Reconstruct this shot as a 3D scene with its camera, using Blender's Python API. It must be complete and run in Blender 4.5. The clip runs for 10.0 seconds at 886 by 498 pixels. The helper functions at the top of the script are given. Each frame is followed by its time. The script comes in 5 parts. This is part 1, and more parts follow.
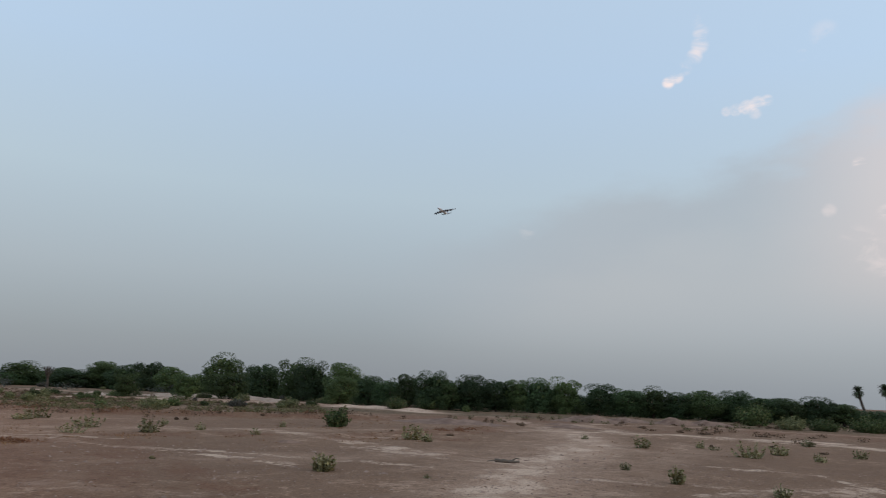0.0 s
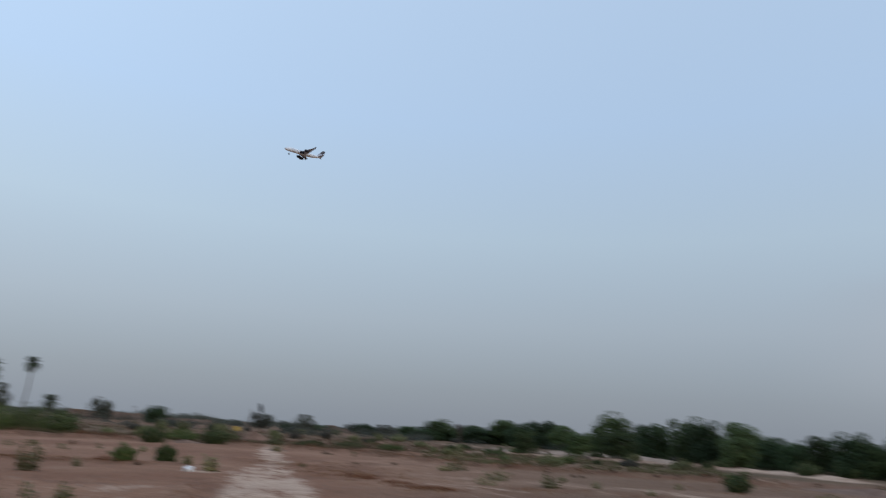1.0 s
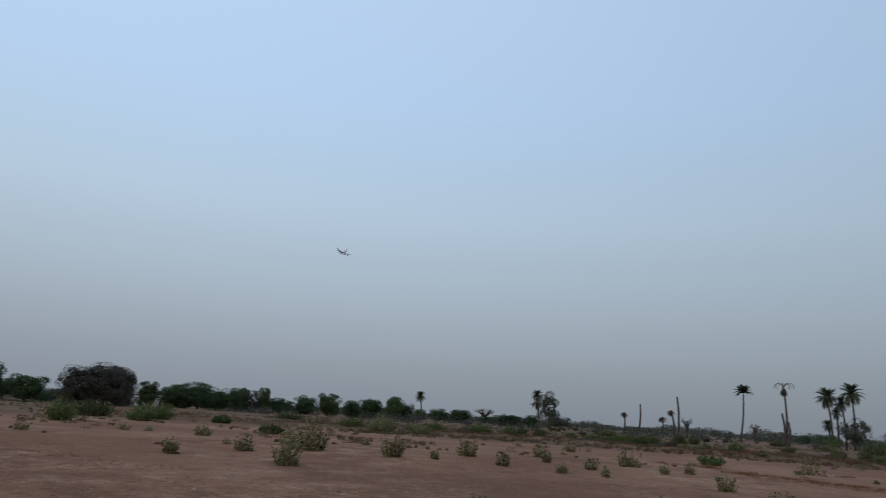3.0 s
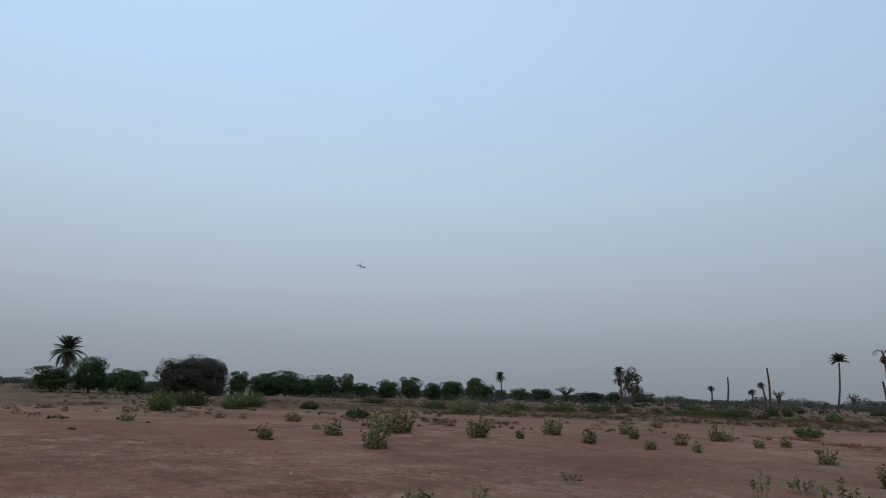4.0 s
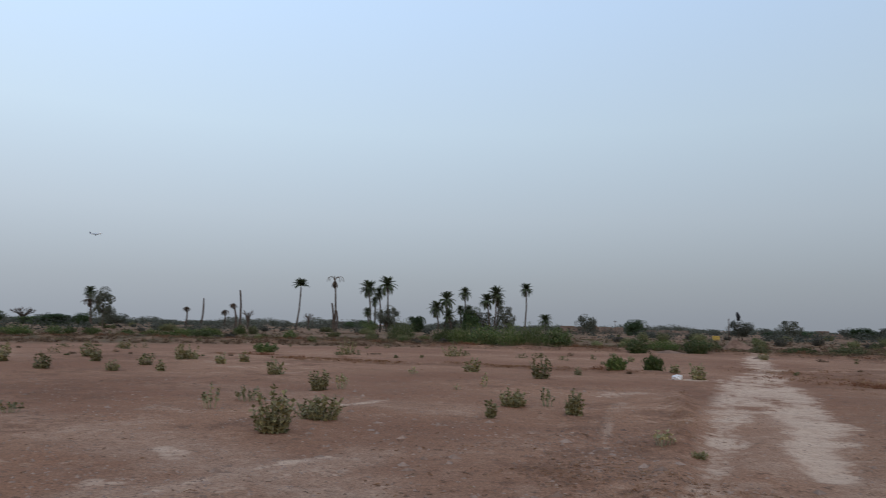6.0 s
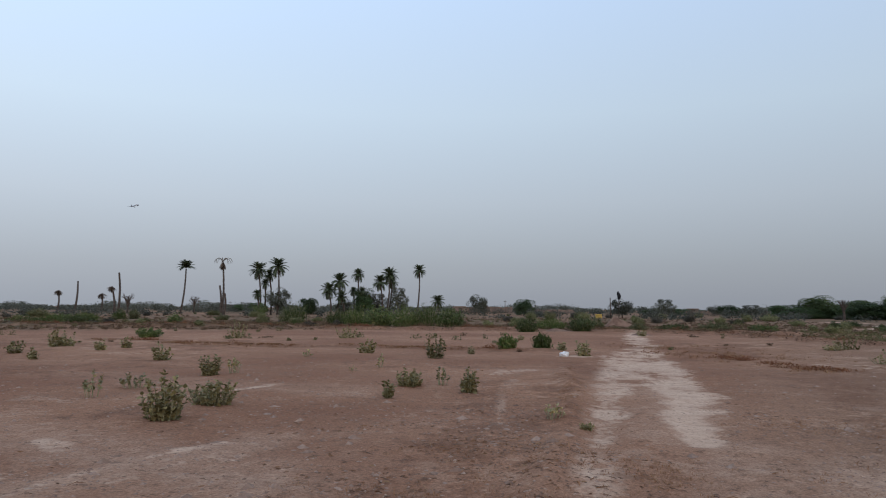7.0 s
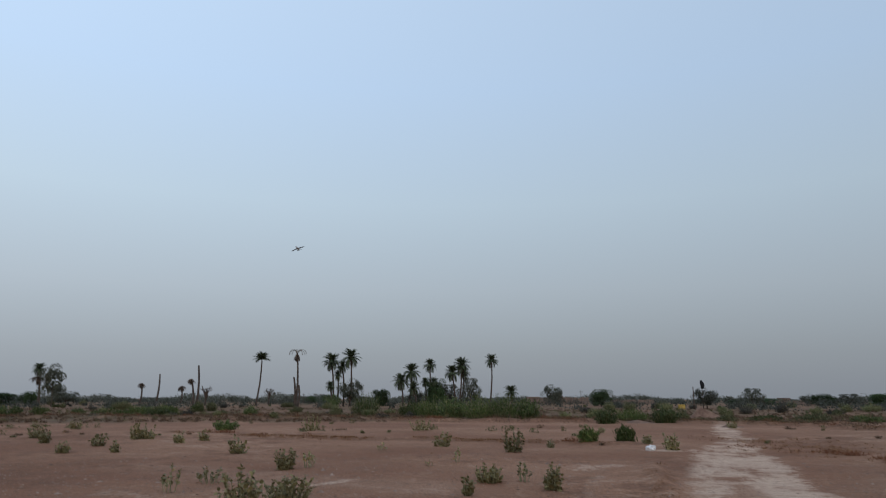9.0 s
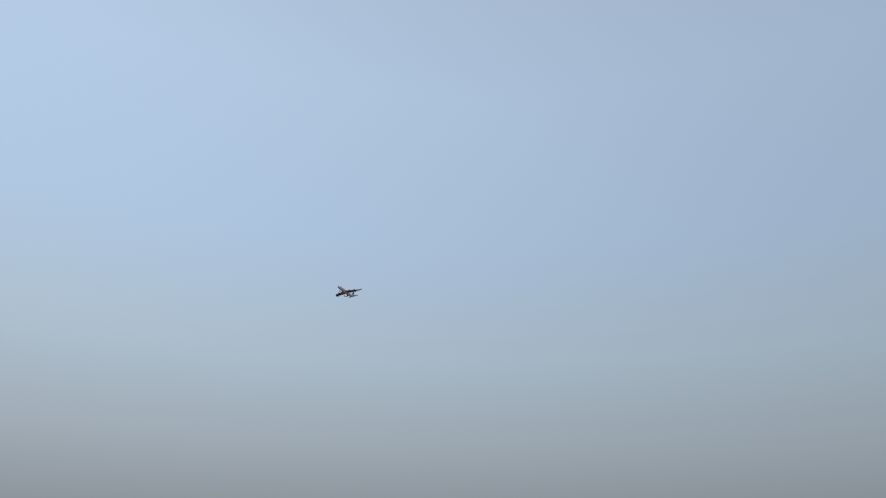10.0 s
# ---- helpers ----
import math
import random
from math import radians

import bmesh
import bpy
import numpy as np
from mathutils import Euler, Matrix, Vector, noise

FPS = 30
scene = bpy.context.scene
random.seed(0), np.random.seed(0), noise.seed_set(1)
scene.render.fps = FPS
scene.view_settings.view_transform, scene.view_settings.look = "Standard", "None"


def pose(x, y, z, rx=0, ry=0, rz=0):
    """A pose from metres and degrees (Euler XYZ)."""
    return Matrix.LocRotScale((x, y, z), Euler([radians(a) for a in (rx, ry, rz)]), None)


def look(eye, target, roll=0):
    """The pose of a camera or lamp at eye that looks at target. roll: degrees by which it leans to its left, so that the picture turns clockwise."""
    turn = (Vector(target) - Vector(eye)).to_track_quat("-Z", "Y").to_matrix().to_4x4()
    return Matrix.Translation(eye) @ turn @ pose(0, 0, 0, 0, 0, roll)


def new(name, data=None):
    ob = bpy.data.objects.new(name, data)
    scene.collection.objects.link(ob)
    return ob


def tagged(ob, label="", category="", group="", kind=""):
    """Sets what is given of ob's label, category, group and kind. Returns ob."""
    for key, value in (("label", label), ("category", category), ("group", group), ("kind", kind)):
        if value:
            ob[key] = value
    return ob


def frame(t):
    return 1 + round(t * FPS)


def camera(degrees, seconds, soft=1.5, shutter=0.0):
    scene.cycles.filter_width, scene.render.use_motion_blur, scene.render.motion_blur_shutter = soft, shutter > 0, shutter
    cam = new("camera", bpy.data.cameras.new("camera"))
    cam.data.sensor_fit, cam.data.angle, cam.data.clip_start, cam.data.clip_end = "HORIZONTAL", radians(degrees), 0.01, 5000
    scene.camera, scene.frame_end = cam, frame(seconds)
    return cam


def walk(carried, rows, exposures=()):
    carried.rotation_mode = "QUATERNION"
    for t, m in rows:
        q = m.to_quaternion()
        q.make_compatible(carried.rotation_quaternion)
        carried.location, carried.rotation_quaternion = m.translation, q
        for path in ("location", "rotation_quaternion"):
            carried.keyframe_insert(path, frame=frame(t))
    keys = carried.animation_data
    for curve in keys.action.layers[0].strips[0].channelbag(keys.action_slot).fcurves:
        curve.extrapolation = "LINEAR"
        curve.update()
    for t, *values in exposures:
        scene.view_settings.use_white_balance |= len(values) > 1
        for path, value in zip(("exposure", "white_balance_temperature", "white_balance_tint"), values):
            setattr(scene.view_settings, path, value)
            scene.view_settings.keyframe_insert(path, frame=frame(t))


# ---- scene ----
# ======== camera and its way: a hand-held pan on one spot ========
EYE_Z = 1.6
cam = camera(64.83, 10.0, soft=1.0, shutter=0.22)


def aim(x, y, az, pitch, roll):
    """A camera pose from the place of the eye, the bearing from +y towards +x, the tilt and the lean."""
    a, p = radians(az), radians(pitch)
    way = Vector((math.sin(a) * math.cos(p), math.cos(a) * math.cos(p), math.sin(p)))
    eye = Vector((x, y, EYE_Z))
    return look(eye, eye + way * 10, roll)


VIEW = (
    (0.0, aim(0.60, 0.60, 55.25, 11.65, 2.2)),
    (0.5, aim(0.10, 0.02, 48.1, 11.3, 1.6)),
    (0.7, aim(0.06, 0.00, 42.4, 11.8, 2.3)),
    (1.0, aim(0.20, 0.20, 24.43, 14.8, 3.44)),
    (1.2, aim(0.08, 0.30, 9.01, 17.45, 4.6)),
    (1.5, aim(-0.06, 0.27, -12.11, 18.19, 5.5)),
    (2.0, aim(-0.08, 0.22, -23.56, 17.25, 3.8)),
    (2.5, aim(-0.16, 0.30, -38.72, 15.24, 4.65)),
    (3.0, aim(-0.17, 0.31, -46.92, 13.4, 3.67)),
    (3.2, aim(-0.18, 0.28, -49.7, 12.53, 3.4)),
    (3.75, aim(-0.22, 0.25, -53.2, 11.7, 2.0)),
    (4.3, aim(-0.26, 0.24, -50.27, 11.18, 0.59)),
    (4.5, aim(-0.25, 0.26, -45.34, 10.57, -0.16)),
    (5.0, aim(-0.16, 0.27, -30.76, 8.1, -0.64)),
    (5.5, aim(-0.04, 0.19, -23.35, 7.43, 0.42)),
    (6.0, aim(0.08, 0.17, -11.95, 6.29, 1.07)),
    (6.2, aim(0.08, 0.15, -9.3, 5.85, 1.0)),
    (7.3, aim(-0.02, 0.05, -1.05, 4.07, 0.1)),
    (7.5, aim(-0.03, 0.03, 0.0, 3.52, -0.03)),
    (8.0, aim(-0.08, 0.09, -3.58, 5.75, 0.89)),
    (8.5, aim(-0.12, 0.17, -8.73, 9.35, 1.29)),
    (9.0, aim(-0.13, 0.30, -8.97, 12.14, 0.11)),
    (9.2, aim(-0.10, 0.26, -12.28, 15.28, 0.5)),
    (9.5, aim(-0.08, 0.24, -19.1, 20.9, 2.3)),
    (9.7, aim(-0.10, 0.23, -23.6, 23.0, 2.3)),
    (10.0, aim(-0.11, 0.23, -28.5, 24.6, 2.0)),
)
walk(cam, VIEW, exposures=(
    (0.0, 0.15, 6850, 8), (0.5, 0.22, 6680, 8), (0.7, 0.24, 6600, 8), (1.0, 0.08, 6450, 9), (1.5, -0.26, 6350, 8), (2.0, -0.37, 6280, 7), (2.5, -0.34, 6330, 8), (3.0, -0.3, 6400, 8),
    (4.5, -0.15, 6480, 9), (5.0, -0.02, 6510, 9), (5.5, 0.1, 6580, 9), (6.2, 0.17, 6620, 10), (7.5, 0.28, 6700, 12), (8.0, 0.19, 6780, 11), (8.5, 0.08, 6850, 10), (9.0, -0.03, 6650, 9), (9.5, -0.29, 6580, 9), (10.0, -0.42, 6650, 9)))

# ======== light: dusk sky through dusty haze, weak wide sun ========
SUN_AZ, SUN_EL = 165.0, 7.0
world = bpy.data.worlds.new("sky")
scene.world = world
world.use_nodes = True


def node(tree, kind, **values):
    n = tree.nodes.new(kind)
    for k, v in values.items():
        n.inputs[k.replace("_", " ")].default_value = v
    return n


def ramp(tree, stops, fac):
    n = tree.nodes.new("ShaderNodeValToRGB")
    el = n.color_ramp.elements
    while len(el) < len(stops):
        el.new(0.5)
    for e, (p, c) in zip(el, stops):
        e.position, e.color = p, (*c, 1)
    tree.links.new(fac, n.inputs[0])
    return n


def mix(tree, fac, a, b, how="MIX"):
    n = tree.nodes.new("ShaderNodeMix")
    n.data_type, n.blend_type = "RGBA", how
    for socket, v in ((n.inputs[0], fac), (n.inputs[6], a), (n.inputs[7], b)):
        if isinstance(v, (int, float)):
            socket.default_value = v
        elif isinstance(v, tuple):
            socket.default_value = (*v, 1)
        else:
            tree.links.new(v, socket)
    return n.outputs[2]


def calc(tree, how, a, b=0.0, c=None):
    n = tree.nodes.new("ShaderNodeMath")
    n.operation = how
    for socket, v in zip(n.inputs, (a, b, c)):
        if v is None:
            continue
        if isinstance(v, (int, float)):
            socket.default_value = v
        else:
            tree.links.new(v, socket)
    return n.outputs[0]


def span(tree, v, lo, hi, to_lo=0.0, to_hi=1.0):
    n = tree.nodes.new("ShaderNodeMapRange")
    n.interpolation_type = "SMOOTHSTEP"
    tree.links.new(v, n.inputs[0])
    for i, x in zip((1, 2, 3, 4), (lo, hi, to_lo, to_hi)):
        n.inputs[i].default_value = x
    return n.outputs[0]


# wisps of cloud: bearing, height, radius in degrees and strength along each streak
WISPS = ((73.9, 24.5, 0.55, 0.9), (74.6, 24.9, 0.6, 0.75), (75.3, 25.5, 0.65, 0.65), (76.0, 26.2, 0.7, 0.6), (76.5, 27.0, 0.75, 0.5), (76.6, 27.9, 0.7, 0.42), (76.2, 28.8, 0.55, 0.3),
         (78.3, 21.95, 0.45, 0.5), (79.0, 22.0, 0.55, 0.65), (79.8, 22.1, 0.65, 0.7), (80.6, 22.25, 0.65, 0.65), (81.3, 22.4, 0.5, 0.5), (80.4, 21.6, 0.55, 0.35),
         (84.0, 25.2, 0.5, 0.3), (85.6, 26.4, 1.1, 0.16), (87.2, 17.1, 0.55, 0.65), (85.0, 14.0, 0.6, 0.25), (88.6, 13.4, 0.8, 0.5), (89.8, 12.9, 1.0, 0.45), (86.6, 11.4, 1.6, 0.22), (88.4, 10.6, 2.0, 0.25), (62.3, 13.3, 0.8, 0.22))


def build_sky():
    t = world.node_tree
    t.nodes.clear()
    out = t.nodes.new("ShaderNodeOutputWorld")
    bg = node(t, "ShaderNodeBackground", Strength=1.0)
    t.links.new(bg.outputs[0], out.inputs[0])
    sky = t.nodes.new("ShaderNodeTexSky")
    sky.sky_type, sky.sun_disc = "NISHITA", False
    sky.sun_elevation, sky.sun_rotation = radians(SUN_EL), radians(SUN_AZ)
    sky.dust_density, sky.air_density = 3.0, 1.0
    dim = mix(t, 1.0, sky.outputs[0], (0.09, 0.09, 0.09), "MULTIPLY")
    co = t.nodes.new("ShaderNodeTexCoord")
    sep = t.nodes.new("ShaderNodeSeparateXYZ")
    t.links.new(co.outputs["Generated"], sep.inputs[0])
    x, y, z = sep.outputs
    # dusty haze: grey at the skyline, pale above it, blue higher up
    haze = ramp(t, ((0.0, (0.296, 0.332, 0.388)), (0.06, (0.34, 0.387, 0.453)), (0.15, (0.442, 0.517, 0.61)),
                    (0.27, (0.515, 0.645, 0.785)), (0.42, (0.515, 0.685, 0.93)), (0.6, (0.535, 0.70, 0.94)), (1.0, (0.44, 0.53, 0.68))), z)
    # lighter in the west than in the north-east, above all high up
    side = calc(t, "ADD", calc(t, "MULTIPLY", x, math.sin(radians(-45))), calc(t, "MULTIPLY", y, math.cos(radians(-45))))
    stops = calc(t, "ADD", calc(t, "MULTIPLY", x, -0.048), calc(t, "MULTIPLY", y, -0.185))
    for k, a, b in ((0.199, z, 1.0), (0.094, x, x), (-0.175, x, y), (-0.26, x, z)):
        stops = calc(t, "ADD", stops, calc(t, "MULTIPLY", calc(t, "MULTIPLY", a, b), k))
    glow = calc(t, "MULTIPLY", span(t, side, -0.6, 1.0, 0.93, 1.05), calc(t, "POWER", 2.0, stops))
    grey = t.nodes.new("ShaderNodeCombineXYZ")
    for i in range(3):
        t.links.new(glow, grey.inputs[i])
    base = mix(t, 1.0, haze.outputs[0], grey.outputs[0], "MULTIPLY")
    base = mix(t, 0.12, base, dim)
    squash = t.nodes.new("ShaderNodeMapping")
    squash.inputs["Scale"].default_value = (1, 1, 2.4)
    t.links.new(co.outputs["Generated"], squash.inputs[0])
    wide = node(t, "ShaderNodeTexNoise", Scale=5.0, Detail=6.0, Roughness=0.55)
    t.links.new(squash.outputs[0], wide.inputs["Vector"])
    fine = node(t, "ShaderNodeTexNoise", Scale=13.0, Detail=7.0, Roughness=0.62, Distortion=0.6)
    t.links.new(squash.outputs[0], fine.inputs["Vector"])

    def towards(az, el, wide_deg, soft_deg):
        """1 in the sky round a bearing and height, 0 outside it."""
        a, e = radians(az), radians(el)
        dot = t.nodes.new("ShaderNodeVectorMath")
        dot.operation = "DOT_PRODUCT"
        t.links.new(co.outputs["Generated"], dot.inputs[0])
        dot.inputs[1].default_value = (math.sin(a) * math.cos(e), math.cos(a) * math.cos(e), math.sin(e))
        return span(t, dot.outputs["Value"], math.cos(radians(wide_deg)), math.cos(radians(soft_deg)))

    # a thin bank of evening cloud in the east, its upper edge climbing to the south
    slope = calc(t, "ADD", calc(t, "MULTIPLY", y, -0.25), 0.425)
    over = calc(t, "SUBTRACT", slope, calc(t, "ADD", z, calc(t, "MULTIPLY", wide.outputs[0], 0.14)))
    edge = calc(t, "MULTIPLY", span(t, over, -0.02, 0.035), span(t, x, 0.74, 0.93))
    deep = span(t, over, 0.02, 0.16)
    bank = calc(t, "MULTIPLY", edge, calc(t, "MULTIPLY", span(t, z, 0.0, 0.16), 0.66))
    tint = mix(t, deep, (0.36, 0.40, 0.465), (0.42, 0.445, 0.49))
    tint = mix(t, calc(t, "MULTIPLY", span(t, y, 0.2, -0.06), span(t, z, 0.05, 0.22)), tint, (0.66, 0.57, 0.575))
    base = mix(t, bank, base, tint)
    # small bright wisps
    puff = span(t, fine.outputs[0], 0.46, 0.66)
    streak = span(t, fine.outputs[0], 0.38, 0.6)
    for az, el, r, k in WISPS:
        m = calc(t, "MULTIPLY", towards(az, el, r, r * 0.25), calc(t, "MULTIPLY", streak if az < 83 else puff, k))
        base = mix(t, m, base, (0.88, 0.76, 0.77))
    t.links.new(base, bg.inputs[0])


build_sky()
sun = new("sun", bpy.data.lights.new("sun", "SUN"))
sun.data.energy, sun.data.angle, sun.data.color = 0.5, radians(40), (1.0, 0.84, 0.68)
_a, _e = radians(SUN_AZ), radians(SUN_EL + 14)
sun.matrix_basis = look((0, 0, 50), (-40 * math.sin(_a) * math.cos(_e), -40 * math.cos(_a) * math.cos(_e), 50 - 40 * math.sin(_e)))

# ======== materials ========


def material(name):
    m = bpy.data.materials.new(name)
    m.use_nodes = True
    t = m.node_tree
    return m, t, t.nodes["Principled BSDF"]


def coords(t, scale=(1, 1, 1)):
    co = t.nodes.new("ShaderNodeTexCoord")
    mp = t.nodes.new("ShaderNodeMapping")
    mp.inputs["Scale"].default_value = scale
    t.links.new(co.outputs["Object"], mp.inputs[0])
    return mp.outputs[0]


def noise_of(t, scale, detail=4.0, rough=0.55, vector=None):
    n = node(t, "ShaderNodeTexNoise", Scale=scale, Detail=detail, Roughness=rough)
    if vector is not None:
        t.links.new(vector, n.inputs["Vector"])
    return n.outputs[0]


def bump(t, bsdf, height, strength, distance):
    b = node(t, "ShaderNodeBump", Strength=strength, Distance=distance)
    t.links.new(height, b.inputs["Height"])
    t.links.new(b.outputs[0], bsdf.inputs["Normal"])


def grainy(name, dark, light, scale, fine, rough=0.9, depth=0.01, spec=0.2):
    m, t, p = material(name)
    v = coords(t)
    a, b = noise_of(t, scale, 4, 0.6, v), noise_of(t, fine, 3, 0.6, v)
    c = mix(t, span(t, a, 0.3, 0.7), dark, light)
    c = mix(t, 0.35, c, ramp(t, ((0.25, (0.25, 0.25, 0.25)), (0.75, (0.8, 0.8, 0.8))), b).outputs[0], "OVERLAY")
    t.links.new(c, p.inputs["Base Color"])
    p.inputs["Roughness"].default_value, p.inputs["Specular IOR Level"].default_value = rough, spec
    bump(t, p, b, 0.6, depth)
    return m


def leafy(name, dark, light, yellow, amount=0.12, rough=0.6):
    """Leaves: each island has a shade of its own; a few are yellowed; light passes through a little."""
    m, t, p = material(name)
    geo = t.nodes.new("ShaderNodeNewGeometry")
    info = t.nodes.new("ShaderNodeObjectInfo")
    isl = geo.outputs["Random Per Island"]
    c = mix(t, isl, dark, light)
    c = mix(t, calc(t, "MULTIPLY", span(t, calc(t, "FRACT", calc(t, "MULTIPLY", isl, 37.7)), 1 - amount, 1.0), 0.8), c, yellow)
    tone = calc(t, "MULTIPLY_ADD", info.outputs["Random"], 0.8, 0.65)
    g = t.nodes.new("ShaderNodeCombineXYZ")
    for i in range(3):
        t.links.new(tone, g.inputs[i])
    c = mix(t, 1.0, c, g.outputs[0], "MULTIPLY")
    t.links.new(c, p.inputs["Base Color"])
    p.inputs["Roughness"].default_value, p.inputs["Specular IOR Level"].default_value = rough, 0.25
    tr = t.nodes.new("ShaderNodeBsdfTranslucent")
    t.links.new(c, tr.inputs[0])
    ms = t.nodes.new("ShaderNodeMixShader")
    ms.inputs[0].default_value = 0.2
    out = t.nodes["Material Output"]
    t.links.new(p.outputs[0], ms.inputs[1])
    t.links.new(tr.outputs[0], ms.inputs[2])
    t.links.new(ms.outputs[0], out.inputs[0])
    return m


def soil():
    m, t, p = material("dry_soil")
    v = coords(t)
    pale = t.nodes.new("ShaderNodeAttribute")
    pale.attribute_name = "pale"
    dry = t.nodes.new("ShaderNodeAttribute")
    dry.attribute_name = "dry"
    dust = t.nodes.new("ShaderNodeAttribute")
    dust.attribute_name = "dust"
    big, mid, fine, grit = noise_of(t, 0.1, 6, 0.6, v), noise_of(t, 0.8, 8, 0.66, v), noise_of(t, 4.5, 8, 0.74, v), noise_of(t, 30, 5, 0.75, v)
    c = mix(t, span(t, big, 0.38, 0.62), (0.24, 0.112, 0.066), (0.335, 0.175, 0.107))
    c = mix(t, calc(t, "MULTIPLY", span(t, mid, 0.5, 0.66), 0.34), c, (0.175, 0.092, 0.062))
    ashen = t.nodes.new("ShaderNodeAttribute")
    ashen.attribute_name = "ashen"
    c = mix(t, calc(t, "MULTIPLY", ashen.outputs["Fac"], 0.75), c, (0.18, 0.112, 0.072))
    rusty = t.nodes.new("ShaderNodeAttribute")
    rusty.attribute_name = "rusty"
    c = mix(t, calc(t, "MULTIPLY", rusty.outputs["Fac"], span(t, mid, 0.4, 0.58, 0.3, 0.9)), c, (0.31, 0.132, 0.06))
    both = calc(t, "ADD", calc(t, "MULTIPLY", mid, 0.55), calc(t, "MULTIPLY", fine, 0.45))
    # salt crust: scattered thin patches, and broken sheets on the worn tracks
    crust = calc(t, "MULTIPLY", span(t, calc(t, "SUBTRACT", 1.0, both), 0.53, 0.585), span(t, big, 0.35, 0.6))
    c = mix(t, calc(t, "MULTIPLY", crust, 0.6), c, (0.46, 0.298, 0.208))
    # loose pale dust where the ground is trodden
    c = mix(t, calc(t, "MULTIPLY", dust.outputs["Fac"], span(t, calc(t, "SUBTRACT", 1.0, both), 0.4, 0.6, 0.25, 0.95)), c, (0.475, 0.312, 0.222))
    worn = span(t, calc(t, "ADD", calc(t, "MULTIPLY", pale.outputs["Fac"], 0.85), calc(t, "MULTIPLY", calc(t, "SUBTRACT", both, 0.5), 5.2)), 0.3, 0.82)
    worn = calc(t, "MULTIPLY", worn, span(t, pale.outputs["Fac"], 0.02, 0.4))
    c = mix(t, calc(t, "MULTIPLY", worn, span(t, fine, 0.35, 0.65, 0.95, 0.55)), c, (0.66, 0.47, 0.35))
    burnt = span(t, calc(t, "ADD", calc(t, "MULTIPLY", dry.outputs["Fac"], 0.8), calc(t, "MULTIPLY", calc(t, "SUBTRACT", both, 0.5), 4.5)), 0.4, 0.9)
    burnt = calc(t, "MULTIPLY", burnt, span(t, dry.outputs["Fac"], 0.02, 0.5))
    c = mix(t, calc(t, "MULTIPLY", burnt, 0.7), c, (0.185, 0.088, 0.052))
    herb = t.nodes.new("ShaderNodeAttribute")
    herb.attribute_name = "herb"
    c = mix(t, calc(t, "MULTIPLY", herb.outputs["Fac"], span(t, mid, 0.4, 0.6, 0.45, 0.9)), c, (0.092, 0.070, 0.038))
    # dark litter and grit
    litter = calc(t, "MULTIPLY", span(t, fine, 0.575, 0.63), calc(t, "SUBTRACT", 0.95, calc(t, "MULTIPLY", worn, 0.85)))
    c = mix(t, calc(t, "MULTIPLY", litter, 0.62), c, (0.12, 0.072, 0.05))
    specks = calc(t, "MULTIPLY", span(t, noise_of(t, 13, 3, 0.6, v), 0.6, 0.67), span(t, mid, 0.42, 0.58, 0.2, 0.8))
    c = mix(t, specks, c, (0.105, 0.064, 0.045))
    c = mix(t, calc(t, "MULTIPLY", span(t, noise_of(t, 9, 3, 0.6, v), 0.66, 0.71), 0.6), c, (0.46, 0.34, 0.27))
    c = mix(t, calc(t, "SUBTRACT", 0.46, calc(t, "MULTIPLY", worn, 0.3)), c, ramp(t, ((0.38, (0.2, 0.2, 0.2)), (0.62, (0.8, 0.8, 0.8))), grit).outputs[0], "OVERLAY")
    t.links.new(c, p.inputs["Base Color"])
    p.inputs["Roughness"].default_value, p.inputs["Specular IOR Level"].default_value = 0.95, 0.15
    bump(t, p, calc(t, "ADD", calc(t, "MULTIPLY", fine, 0.7), calc(t, "MULTIPLY", grit, 0.3)), 1.0, 0.06)
    return m


SOIL = soil()
CLOD = grainy("soil_clods", (0.19, 0.12, 0.09), (0.34, 0.24, 0.19), 3, 30)
MOUND = grainy("dug_earth", (0.14, 0.082, 0.06), (0.24, 0.15, 0.11), 1.5, 9, depth=0.05)
RUBBLE = grainy("pale_rubble", (0.28, 0.195, 0.145), (0.40, 0.295, 0.23), 2, 11, depth=0.05)
BARK = grainy("bark", (0.09, 0.07, 0.055), (0.19, 0.15, 0.12), 3, 18, depth=0.02)
PALM_BARK = grainy("palm_bark", (0.05, 0.038, 0.032), (0.115, 0.088, 0.073), 2.5, 14, depth=0.03)
STEM = grainy("plant_stem", (0.16, 0.16, 0.09), (0.3, 0.27, 0.17), 12, 60, depth=0.003)
MILK_LEAF = leafy("milkweed_leaf", (0.118, 0.104, 0.044), (0.262, 0.222, 0.106), (0.33, 0.27, 0.12), 0.07)
MILK_SPARSE = leafy("milkweed_leaf_yellowing", (0.13, 0.125, 0.06), (0.28, 0.25, 0.13), (0.38, 0.27, 0.11), 0.3)
BUSH_LEAF = leafy("bush_leaf", (0.034, 0.053, 0.016), (0.10, 0.128, 0.042), (0.2, 0.18, 0.075), 0.12)
OLIVE_LEAF = leafy("olive_scrub_leaf", (0.075, 0.085, 0.035), (0.16, 0.16, 0.075), (0.25, 0.2, 0.09), 0.2)
TREE_LEAF = leafy("tree_leaf", (0.030, 0.053, 0.021), (0.058, 0.092, 0.035), (0.10, 0.12, 0.04), 0.06)
LIGHT_TREE_LEAF = leafy("light_tree_leaf", (0.042, 0.064, 0.022), (0.078, 0.11, 0.038), (0.13, 0.14, 0.05), 0.08)
